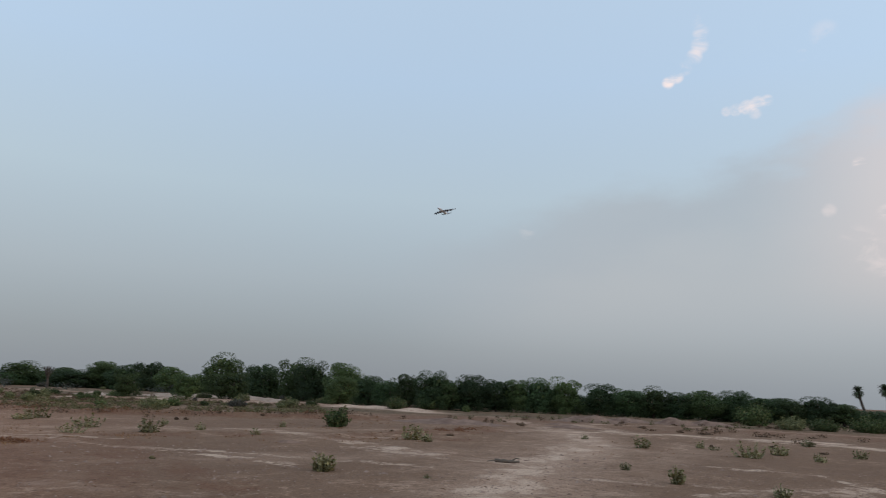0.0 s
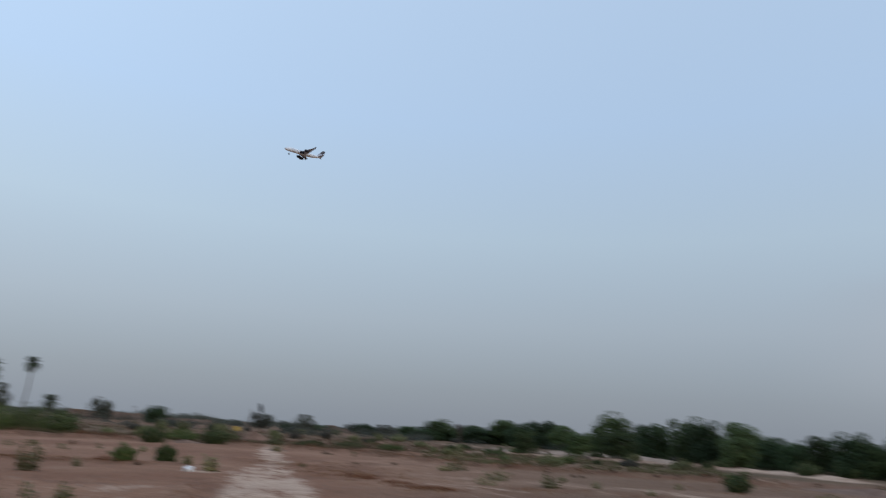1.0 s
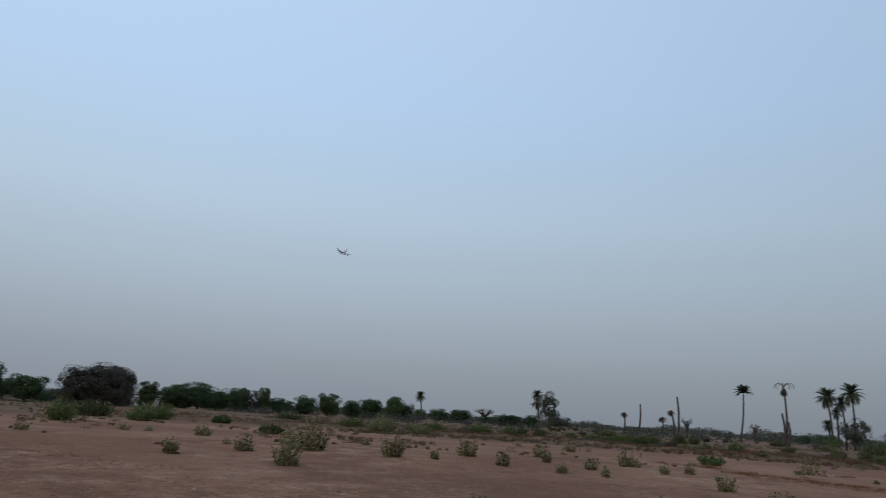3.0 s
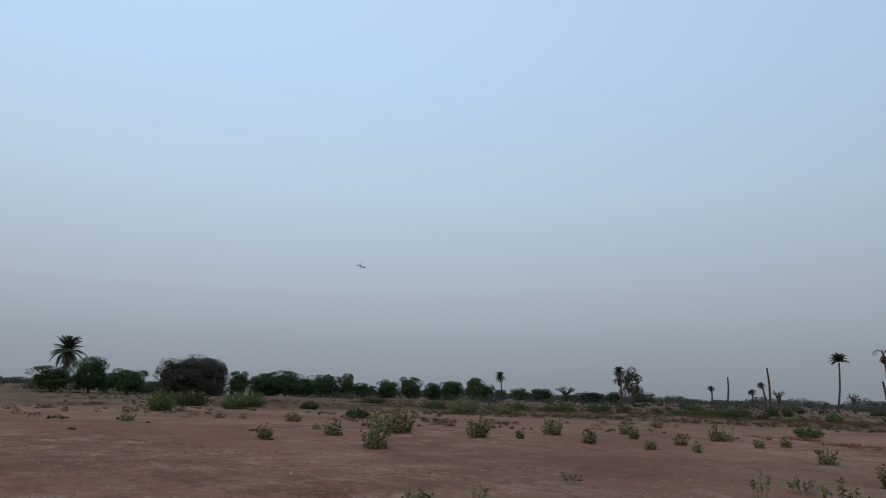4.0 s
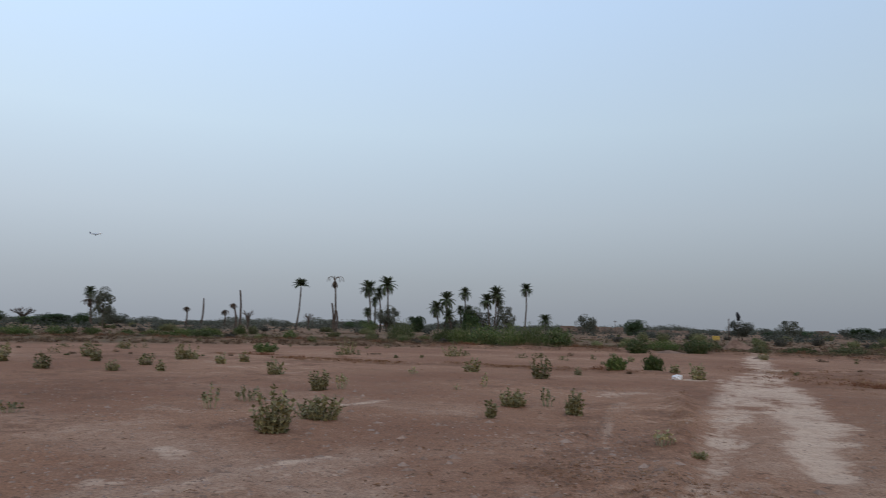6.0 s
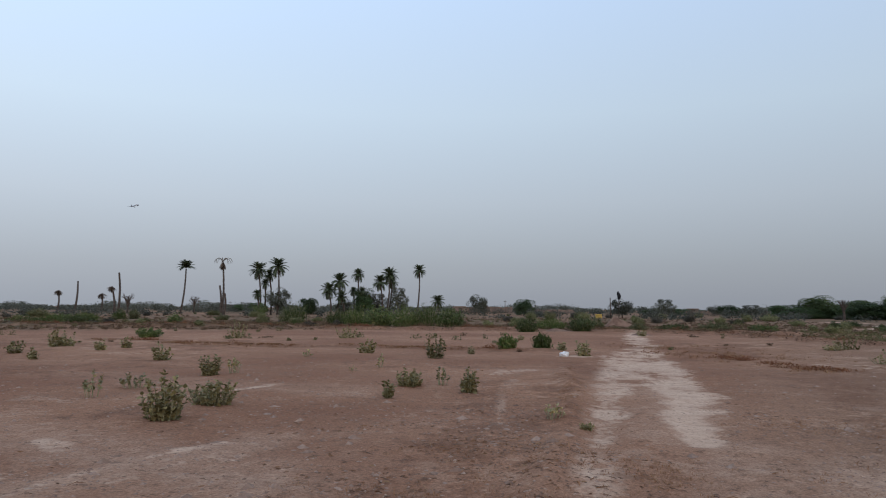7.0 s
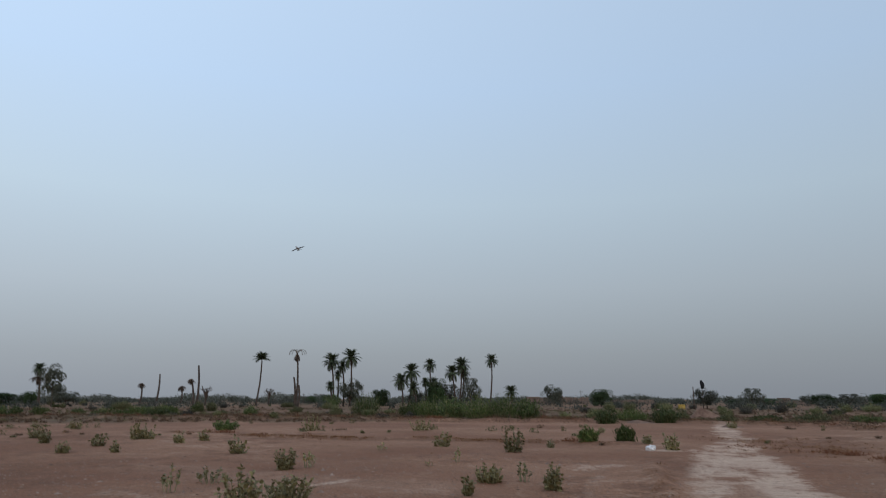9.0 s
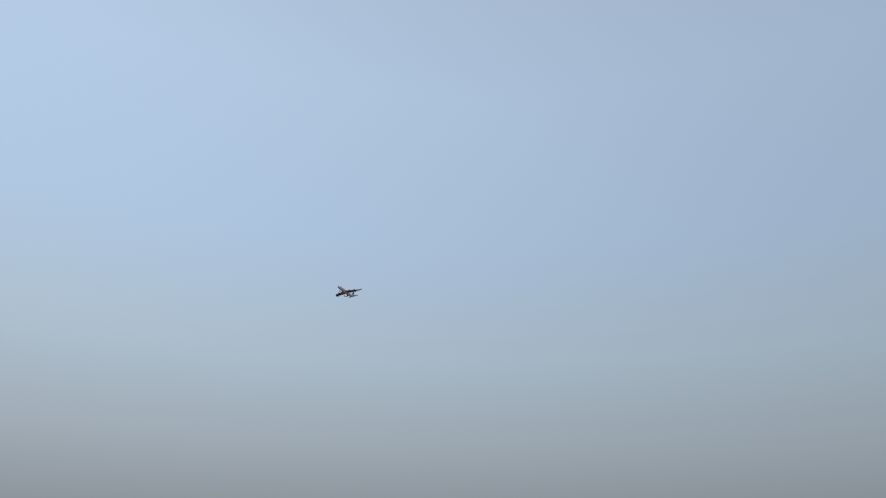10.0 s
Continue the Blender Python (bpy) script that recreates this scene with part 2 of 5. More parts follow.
BROWN_TREE_LEAF = leafy("brown_tree_leaf", (0.046, 0.042, 0.034), (0.075, 0.068, 0.055), (0.11, 0.1, 0.07), 0.1)
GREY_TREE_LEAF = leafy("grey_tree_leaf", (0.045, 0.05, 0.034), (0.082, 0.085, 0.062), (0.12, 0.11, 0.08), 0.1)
PALM_LEAF = leafy("palm_leaf", (0.035, 0.05, 0.024), (0.085, 0.105, 0.055), (0.16, 0.13, 0.07), 0.06)
DEAD_LEAF = leafy("dead_palm_leaf", (0.06, 0.042, 0.033), (0.13, 0.095, 0.072), (0.18, 0.13, 0.09), 0.2)
STRAW = leafy("dry_grass", (0.22, 0.10, 0.048), (0.37, 0.19, 0.095), (0.42, 0.28, 0.15), 0.2, 0.8)
# far foliage: haze of distance mixed into the leaf colour, paler and greyer
HAZED_LEAF = leafy("hazed_leaf", (0.065, 0.072, 0.055), (0.12, 0.125, 0.1), (0.15, 0.14, 0.11), 0.1)
REED_LEAF = leafy("reedy_shrub_leaf", (0.031, 0.052, 0.012), (0.09, 0.118, 0.031), (0.22, 0.2, 0.08), 0.14)
TWIG = grainy("dry_twig", (0.09, 0.058, 0.042), (0.23, 0.15, 0.11), 8, 40)
WEED = leafy("weed_leaf", (0.085, 0.08, 0.034), (0.175, 0.155, 0.07), (0.25, 0.2, 0.1), 0.2)

# ======== mesh helpers ========
rng = np.random.default_rng(7)


def mesh(name, verts, faces, mat, smooth=False):
    me = bpy.data.meshes.new(name)
    me.from_pydata([tuple(map(float, v)) for v in verts], [], [tuple(int(i) for i in f) for f in faces])
    me.materials.append(mat)
    if smooth:
        me.shade_smooth()
    return me


def child(name, me, parent, label="", m=None):
    ob = new(name, me)
    ob.parent = parent
    if m is not None:
        ob.matrix_basis = m
    if label:
        ob["label"] = label
    return ob


def empty(name, m):
    ob = new(name)
    ob.empty_display_size = 0.2
    ob.matrix_basis = m
    return ob


def tube(points, radii, sides=6, cap=True):
    """A tapered tube along points."""
    v, f = [], []
    pts = [Vector(p) for p in points]
    for i, p in enumerate(pts):
        d = (pts[min(i + 1, len(pts) - 1)] - pts[max(i - 1, 0)]).normalized()
        u = d.cross(Vector((0.31, 0.95, 0.05))).normalized()
        w = d.cross(u)
        for k in range(sides):
            a = 2 * math.pi * k / sides
            v.append(p + (u * math.cos(a) + w * math.sin(a)) * radii[i])
    for i in range(len(pts) - 1):
        for k in range(sides):
            a, b = i * sides + k, i * sides + (k + 1) % sides
            f.append((a, b, b + sides, a + sides))
    if cap:
        f.append(tuple(range(sides - 1, -1, -1)))
        f.append(tuple(range(len(v) - sides, len(v))))
    return v, f


def merge(pieces):
    v, f = [], []
    for pv, pf in pieces:
        n = len(v)
        v.extend(pv)
        f.extend(tuple(i + n for i in q) for q in pf)
    return v, f


def leaf_shape(length, width, fold=0.15, droop=0.2):
    """An ovate leaf along +x from the origin: two rows of faces folded on the midrib."""
    xs, ws = (0.0, 0.22, 0.62, 1.0), (0.3, 0.95, 0.92, 0.1)
    v, f = [], []
    for x, w in zip(xs, ws):
        z = -droop * x * x * length
        v += [(x * length, -w * width / 2, z + fold * w * width), (x * length, 0, z), (x * length, w * width / 2, z + fold * w * width)]
    for i in range(3):
        a = i * 3
        f += [(a, a + 3, a + 4, a + 1), (a + 1, a + 4, a + 5, a + 2)]
    return v, f


def place_shape(shape, m):
    return [m @ Vector(p) for p in shape[0]], shape[1]


def scatter_quads(centres, size, rnd, stretch=1.6, upright=0.0, outward=None):
    """Many small folded leaf blades at the centres, turned at random or spread over the outward directions: arrays of corners and quads."""
    n = len(centres)
    a = rnd.normal(size=(n, 3)) + np.array([0, 0, upright])
    a /= np.linalg.norm(a, axis=1)[:, None]
    if outward is None:
        b = np.cross(a, rnd.normal(size=(n, 3)))
        b /= np.linalg.norm(b, axis=1)[:, None]
        c = np.cross(a, b)
    else:
        c = outward / (np.linalg.norm(outward, axis=1)[:, None] + 1e-6) + rnd.normal(size=(n, 3)) * 0.6
        c /= np.linalg.norm(c, axis=1)[:, None]
        b = np.cross(c, a)
        b /= np.linalg.norm(b, axis=1)[:, None]
        a = np.cross(b, c)
    s = (size * rnd.uniform(0.6, 1.4, n))[:, None]
    p0, p2 = centres - a * s * stretch / 2, centres + a * s * stretch / 2
    p1, p3 = centres + b * s / 2 + c * s * 0.18, centres - b * s / 2 + c * s * 0.18
    v = np.stack([p0, p1, p2, p3], 1).reshape(-1, 3)
    k = np.arange(n)[:, None] * 4
    # two triangles fold along the long axis
    f = np.concatenate([k + [0, 1, 2], k + [0, 2, 3]], 1).reshape(-1, 3)
    return v, f


# ======== the ground ========


def near_line(px, py, line):
    """Distance of points from a polyline, and how far along it they lie (0 to 1)."""
    best, along = np.full(px.shape, 1e9), np.zeros(px.shape)
    n = len(line) - 1
    for i in range(n):
        (ax, ay), (bx, by) = line[i], line[i + 1]
        dx, dy = bx - ax, by - ay
        s = np.clip(((px - ax) * dx + (py - ay) * dy) / (dx * dx + dy * dy), 0, 1)
        d = np.hypot(px - ax - s * dx, py - ay - s * dy)
        along = np.where(d < best, (i + s) / n, along)
        best = np.minimum(best, d)
    return best, along


# worn pale tracks: line, half width at its start and end, strength
TRACKS = (
    (((1.56, 9.01), (2.02, 11.58), (2.94, 16.23), (4.33, 22.62), (5.6, 27.5)), 0.24, 0.75, 0.8),
    (((2.66, 8.8), (3.12, 10.95), (3.78, 13.5), (4.66, 17.64), (5.42, 22.6)), 0.34, 0.8, 0.98),
    (((4.6, 19.5), (5.5, 23.5), (6.7, 29.0), (8.4, 38.5), (10.4, 48.5), (12.9, 57.0)), 0.8, 0.9, 0.9),
    (((3.4, 24.5), (5.4, 25.0), (6.6, 27.5)), 0.6, 0.8, 0.8),
    (((0.75, 4.2), (0.91, 5.62), (1.23, 7.39), (1.6, 9.3)), 0.22, 0.32, 0.6),
    (((3.75, 16.9), (4.4, 20.5), (5.2, 24.0)), 0.85, 0.9, 1.0),
    (((0.4, 18.3), (1.3, 18.8), (2.1, 19.0)), 0.8, 0.7, 0.62),
    (((0.25, 10.1), (0.32, 11.6), (0.47, 14.0), (0.75, 16.3)), 0.12, 0.2, 0.55),
    (((-3.9, 5.4), (-3.5, 6.8), (-2.9, 8.2)), 0.8, 0.6, 0.34),
    (((-6.4, 9.4), (-5.2, 8.9), (-4.0, 8.5)), 0.6, 0.5, 0.34),
    (((-2.2, 6.5), (-1.4, 9.2), (-0.9, 11.2)), 0.3, 0.4, 0.32),
    (((-6.5, 6.8), (-4.6, 7.4), (-2.6, 7.6)), 0.5, 0.4, 0.32),
    (((-9.0, 12.0), (-6.0, 11.4), (-3.5, 12.6)), 0.6, 0.5, 0.3),
    (((8.5, 5.6), (10.7, 6.6), (13.7, 7.5), (18.7, 9.1), (25.9, 10.8), (33.8, 15.8), (38.8, 20.6), (47.5, 27.6)), 0.8, 1.5, 0.62),
    (((10.2, 21.0), (11.0, 18.1), (12.0, 15.7), (12.8, 12.5), (13.4, 9.6)), 0.4, 0.3, 0.55),
    (((16.3, 14.5), (15.8, 11.3), (15.8, 9.2)), 0.5, 0.4, 0.6),
    (((30.0, 17.0), (34.6, 13.0), (35.0, 9.0), (36.0, 4.0), (36.0, -4.0)), 1.2, 1.6, 0.5),
    (((47.9, 103.0), (53.0, 86.0), (56.0, 70.0), (54.0, 55.0), (50.5, 42.0), (47.4, 33.8)), 5.0, 2.6, 1.05),
    (((14.0, 8.5), (15.0, 5.5), (16.0, 2.6), (18.0, -2.0)), 0.3, 0.5, 0.5),
    (((10.1, 21.6), (10.8, 19.7), (10.9, 17.8), (11.3, 16.1), (11.5, 14.0), (11.7, 11.8)), 0.3, 0.26, 0.6),
    (((18.6, 18.6), (17.5, 15.1), (16.3, 12.4), (15.8, 10.6)), 0.5, 0.9, 0.6),
    (((43.0, 19.6), (34.5, 12.5), (37.0, 8.6), (37.5, 4.9), (34.5, 2.2)), 1.4, 1.2, 0.75),
    (((14.1, 4.0), (16.1, 3.0), (17.5, 1.6)), 0.5, 0.5, 0.65),
    (((6.4, 12.2), (6.8, 10.5), (7.4, 9.7)), 0.3, 0.3, 0.5),
    (((-3.93, 6.27), (-3.71, 6.68), (-3.53, 7.53), (-3.09, 8.47)), 0.14, 0.1, 0.6),
    (((-4.6, 6.2), (-4.45, 7.4), (-5.3, 8.6)), 0.3, 0.26, 0.5),
    (((-4.95, 13.54), (-4.26, 14.51)), 0.25, 0.25, 0.55),
    (((10.67, 22.6), (11.64, 21.4), (12.12, 19.3)), 0.35, 0.3, 0.6),
    (((6.7, 12.4), (6.9, 11.6)), 0.12, 0.12, 0.6),
    (((36.0, 65.0), (44.0, 59.5), (45.4, 51.5), (47.6, 46.0), (50.0, 42.5), (48.0, 34.5)), 3.0, 2.4, 0.95),
    (((10.2, 22.0), (11.0, 20.2), (11.0, 18.0), (11.35, 15.8), (11.4, 13.4), (11.35, 11.6)), 0.16, 0.14, 0.8),
    (((18.8, 22.4), (18.9, 18.4), (20.6, 16.2)), 0.7, 0.6, 0.6),
    (((45.2, 19.0), (49.2, 14.7), (50.9, 8.0), (50.4, 2.9)), 1.0, 1.0, 0.8),
    (((20.1, 5.5), (19.7, 2.9), (17.9, 1.6)), 0.3, 0.25, 0.7),
    (((-3.0, 61.0), (6.0, 64.0), (14.0, 66.0)), 2.0, 2.0, 0.6),
    (((16.0, 70.0), (30.0, 78.0), (44.0, 92.0)), 2.0, 3.0, 0.5),
)
BANKS = (
    (((-33, 51), (-24, 55), (-16.3, 55.3), (-9.2, 52), (0, 50.8), (4, 52)), 0.7, 0.26),
    (((-30, 49), (-41, 53), (-43.5, 44), (-46, 35.6), (-52, 29), (-62, 22)), 0.7, 0.3),
    (((-12, 29.6), (-8.5, 28.9), (-4.0, 28.9), (-0.1, 28.2), (2.5, 27.3)), 0.35, 0.08),
    (((8, 52), (13.3, 50.6), (16.5, 46), (17.5, 40), (19, 34.5), (22, 32.1), (25.2, 30.1), (28.7, 27.9), (31, 25.8)), 0.6, 0.2),
    (((19.3, 17.9), (21.9, 17.2), (24.9, 16.7), (29.9, 18)), 0.7, 0.10),
    (((17, 50.6), (20, 48.5), (24, 46), (30, 44)), 0.6, 0.2),
    (((37.0, 66.5), (45.0, 61.0), (46.6, 52.5), (49.0, 47.0), (51.5, 43.0), (49.5, 35.5)), 1.3, 0.22),
    (((0.4, 5.8), (0.68, 7.1), (1.18, 9.9), (1.8, 14.0), (2.2, 19.0)), 0.22, 0.08),
)
DRY = (
    ((-18.5, 33.4), (-16.2, 33.0), (-12, 29.6), (-8.5, 28.9), (-4.0, 28.9), (-0.1, 28.2), (2.5, 27.3)),
    ((-33, 51), (-24, 55), (-16.3, 55.3), (-9.2, 52), (0, 50.8), (4, 52)),
    ((-30, 49), (-41, 53), (-43.5, 44), (-46, 35.6), (-52, 29), (-62, 22)),
    ((8, 52), (13.3, 50.6), (16.5, 46), (17.5, 40), (19, 34.5), (22, 32.1), (25.2, 30.1), (28.7, 27.9), (31, 25.8)),
    ((19.3, 17.9), (21.9, 17.2), (24.9, 16.7), (29.9, 18)), ((17, 50.6), (20, 48.5), (24, 46), (30, 44)),
    ((0.5, 8.5), (0.9, 11.5), (1.5, 14.5), (2.6, 21.0)), ((6.2, 9.5), (8.2, 13.0), (11.5, 18.0)),
    ((-20, 5.6), (-17.2, 6.5), (-14, 5.6), (-11, 5.3)), ((8.9, 20.6), (10.8, 19.3)), ((8, 24), (9.5, 26.5), (9.5, 34)),
    ((2.9, 21.5), (2.1, 17.0), (1.3, 13.0), (0.9, 9.5)), ((0.3, 16.0), (0.0, 12.5), (-0.2, 9.0), (-0.2, 6.5)),
    ((-0.7, 6.2), (-0.5, 8.4)), ((1.5, 6.0), (1.9, 8.5)), ((5.2, 7.8), (6.5, 6.8)), ((5.5, 9.5), (7.0, 8.0), (8.6, 6.4)), ((0.0, 4.6), (0.2, 6.4), (0.5, 8.5)),
    ((-12.5, 6.2), (-9.0, 5.5), (-7.6, 4.2)), ((-24.6, 6.2), (-19.1, 6.5), (-14.2, 5.0)), ((-15.0, 4.0), (-11.1, 4.8)), ((6.6, 23.9), (9.7, 25.5)), ((9.0, 20.5), (8.0, 17.0), (6.2, 11.5), (5.0, 7.2)), ((10.5, 16.0), (8.5, 10.5), (7.2, 7.6)), ((8.6, 27.2), (12.8, 34.1)), ((7.0, 31.0), (9.5, 28.0)), ((13.0, 21.0), (17.0, 19.5)), ((18.0, 17.0), (22.0, 14.5)),
)


DUST = (
    (((2.2, 3.8), (3.3, 5.6), (4.0, 7.2)), 1.3, 0.85),
    (((1.3, 3.5), (2.2, 5.5), (3.0, 8.5)), 1.0, 0.7),
    (((2.3, 8.0), (2.9, 11.0), (3.6, 15.0)), 0.8, 0.5),
    (((-13.0, 12.0), (-8.5, 9.5), (-4.6, 8.0), (-2.0, 6.6)), 1.0, 0.7),
    (((-10.0, 16.5), (-6.0, 14.5), (-2.5, 13.5)), 1.0, 0.4),
    (((-4.4, 5.4), (-3.4, 7.2), (-2.6, 8.6)), 0.6, 0.8),
    (((3.0, 5.0), (4.5, 8.5), (6.5, 13.0), (8.0, 17.0)), 1.2, 0.2),
    (((-26, 12), (-20, 10), (-14, 9)), 1.2, 0.35),
    (((9.0, 15.0), (13.5, 12.5), (19.0, 11.5)), 1.2, 0.4),
    (((12.0, 26.0), (17.0, 22.0), (24.0, 19.5)), 1.2, 0.4),
    (((16.0, 6.0), (22.0, 7.0), (29.0, 8.0)), 1.4, 0.4),
    (((11.1, 6.1), (12.6, 6.7), (16.8, 8.3), (21.3, 9.5), (24.7, 10.6), (32.7, 15.7)), 2.2, 0.7),
    (((-34, 22), (-26, 26), (-16, 32)), 1.5, 0.35),
)


def lattice(x, y, step, seed):
    """Smooth random heights between -1 and 1 on a grid of that step."""
    u, v = x / step, y / step
    i, j = np.floor(u).astype(np.int64), np.floor(v).astype(np.int64)
    fu, fv = u - i, v - j
    fu, fv = fu * fu * (3 - 2 * fu), fv * fv * (3 - 2 * fv)

    def at(a, b):
        h = (a * 374761393 + b * 668265263 + seed * 982451653) & 0xFFFFFFFF
        h = ((h ^ (h >> 13)) * 1274126177) & 0xFFFFFFFF
        return ((h ^ (h >> 16)) & 0xFFFF) / 32767.5 - 1

    return (at(i, j) * (1 - fu) + at(i + 1, j) * fu) * (1 - fv) + (at(i, j + 1) * (1 - fu) + at(i + 1, j + 1) * fu) * fv


def relief(x, y):
    """The height of the ground."""
    r = np.hypot(x, y)
    z = 0.018 * np.sin(x * 0.9 + 0.7 * np.sin(y * 0.7)) * np.cos(y * 1.1 + 0.5 * np.sin(x * 0.6))
    z = z + 0.012 * np.sin(x * 2.9 + y * 1.7) * np.sin(y * 3.3 - x * 1.2)
    z = z + np.clip((r - 25) / 80, 0, 1) * 0.12 * np.sin(x * 0.17 + 1) * np.sin(y * 0.13 + 2)
    z = z + (0.012 * lattice(x, y, 0.25, 1) + 0.016 * lattice(x, y, 0.7, 2)) * np.clip(1 - r / 60, 0, 1) + 0.03 * lattice(x, y, 2.6, 3)
    for line, width, high in BANKS:
        d, s = near_line(x, y, line)
        wob = 1 + 0.35 * np.sin(x * 1.3) * np.sin(y * 1.7 + 1)
        z = z + high * wob * np.exp(-(d / width) ** 2)
    for line, w0, w1, k in TRACKS[:3]:
        d, s = near_line(x, y, line)
        z = z - 0.03 * np.exp(-(d / (w0 + (w1 - w0) * s)) ** 2)
    return z * np.clip(r / 2.0, 0, 1)


def ground():
    az = np.concatenate([np.linspace(-92, 98, 560), np.linspace(98, 268, 90)[1:-1]])
    rad = np.concatenate([[0.35], np.geomspace(1.0, 200, 380), np.geomspace(206, 4200, 70)])
    A, R = np.meshgrid(np.radians(az), rad)
    X, Y = (R * np.sin(A)).ravel(), (R * np.cos(A)).ravel()
    Z = relief(X, Y)
    n, m = len(rad), len(az)
    i, j = np.meshgrid(np.arange(n - 1), np.arange(m), indexing="ij")
    a, b = (i * m + j).ravel(), (i * m + (j + 1) % m).ravel()
    faces = np.stack([a, b, b + m, a + m], 1)
    me = bpy.data.meshes.new("ground")
    me.vertices.add(n * m)
    me.vertices.foreach_set("co", np.stack([X, Y, Z], 1).ravel().astype(np.float32))
    me.loops.add(faces.size + m)
    me.loops.foreach_set("vertex_index", np.concatenate([faces.ravel(), np.arange(m)[::-1]]).astype(np.int32))
    me.polygons.add(len(faces) + 1)
    me.polygons.foreach_set("loop_start", np.arange(0, faces.size + 1, 4, dtype=np.int32))
    me.update()
    me.validate()
    pale, dry = np.zeros(n * m), np.zeros(n * m)
    wob = 1 + 0.3 * lattice(X, Y, 1.4, 61) + 0.22 * lattice(X, Y, 0.5, 62)
    for line, w0, w1, k in TRACKS:
        d, s = near_line(X, Y, line)
        w = (w0 + (w1 - w0) * s) * wob
        pale = np.maximum(pale, k * np.clip(1.35 - d / np.maximum(w, 0.05), 0, 1))
    for line in DRY:
        d, s = near_line(X, Y, line)
        k = 0.62 if math.hypot(*line[0]) < 10.2 else 0.8 if math.hypot(*line[0]) < 26 else 1.0
        dry = np.maximum(dry, k * np.clip(1.3 - d / (0.6 * wob + 0.04 * np.clip(np.hypot(X, Y) - 6, 0, 60)), 0, 1))
    far = np.clip((np.hypot(X, Y) - 48 + 12 * np.clip(X / 30, -0.5, 1)) / 8, 0, 1.0)
    dry = np.maximum(dry, far * np.clip(0.85 + 0.5 * lattice(X, Y, 7.0, 8) + 0.4 * lattice(X, Y, 2.2, 6), 0.35, 1))
    dry = np.maximum(dry, 0.6 * np.clip(lattice(X, Y, 5.0, 12) * 1.6 - 0.45, 0, 1))
    west = np.clip((-X - 5) / 6, 0, 1) * np.clip((46 - np.hypot(X, Y)) / 12, 0, 1)
    dry = np.maximum(dry, west * np.clip(0.6 + 0.5 * lattice(X, Y, 4.0, 15), 0, 0.9))
    dust = 0.35 * np.clip(1.25 - np.hypot(X - 0.6, Y - 4.5) / 6.0, 0, 1)
    for line, width, k in DUST:
        d, s = near_line(X, Y, line)
        dust = np.maximum(dust, k * np.clip(1.3 - d / (width * wob), 0, 1))
    dust = dust * np.clip(1 - 0.8 * dry, 0, 1)
    r = np.hypot(X, Y)
    herb = np.clip((r - 50) / 6, 0, 1) * np.clip((700 - r) / 300, 0, 1) * np.clip(0.8 + 0.6 * lattice(X, Y * 0.5, 5.0, 33) + 0.4 * lattice(X, Y, 1.6, 34), 0, 1) * (1 - pale)
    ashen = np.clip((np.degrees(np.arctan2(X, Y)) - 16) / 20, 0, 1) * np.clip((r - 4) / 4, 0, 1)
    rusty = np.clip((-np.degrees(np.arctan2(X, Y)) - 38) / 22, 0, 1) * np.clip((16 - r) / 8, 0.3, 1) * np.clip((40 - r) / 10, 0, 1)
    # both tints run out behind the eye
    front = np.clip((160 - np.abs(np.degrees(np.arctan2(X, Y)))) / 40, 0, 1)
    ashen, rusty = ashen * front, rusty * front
    for name, values in (("pale", pale), ("dry", dry), ("dust", dust), ("herb", herb), ("ashen", ashen), ("rusty", rusty)):
        at = me.attributes.new(name, "FLOAT", "POINT")
        at.data.foreach_set("value", values.astype(np.float32))
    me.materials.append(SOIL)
    me.shade_smooth()
    return tagged(new("ground", me), "dry pinkish-brown soil plain with pale worn tracks", "ground", kind="structure")


ground()


def floor_z(x, y):
    return float(relief(np.array([x]), np.array([y]))[0])


# ======== where things stand: x, y, height, width ========
MILK_PATH_A = [(-4.48, 9.9, 0.67, 0.7), (-4.38, 11.46, 0.43, 0.9), (-6.83, 12.16, 0.52, 0.45), (-6.75, 13.54, 0.32, 0.61), (-6.31, 16.26, 0.52, 0.56), (-5.85, 16.53, 0.37, 0.43), (-9.58, 20.81, 0.55, 0.7), (-13.81, 24.97, 0.5, 0.51), (-13.7, 26.63, 0.47, 0.48), (-16.37, 26.3, 0.65, 0.65), (-16.11, 26.64, 0.62, 0.76), (-12.7, 36.23, 0.87, 1.12), (-7.17, 37.54, 0.72, 1.3), (-4.02, 24.91, 0.5, 0.74), (-5.58, 22.41, 0.29, 0.34), (-2.69, 19.01, 0.36, 0.22), (-1.47, 22.9, 0.86, 0.78), (-0.34, 25.19, 0.28, 0.33), (-3.27, 17.99, 0.17, 0.21), (-1.67, 12.84, 0.37, 0.19), (-1.46, 14.6, 0.39, 0.62), (-0.79, 14.81, 0.4, 0.38)]
MILK_PATH_B = [(-0.22, 13.79, 0.55, 0.42)]
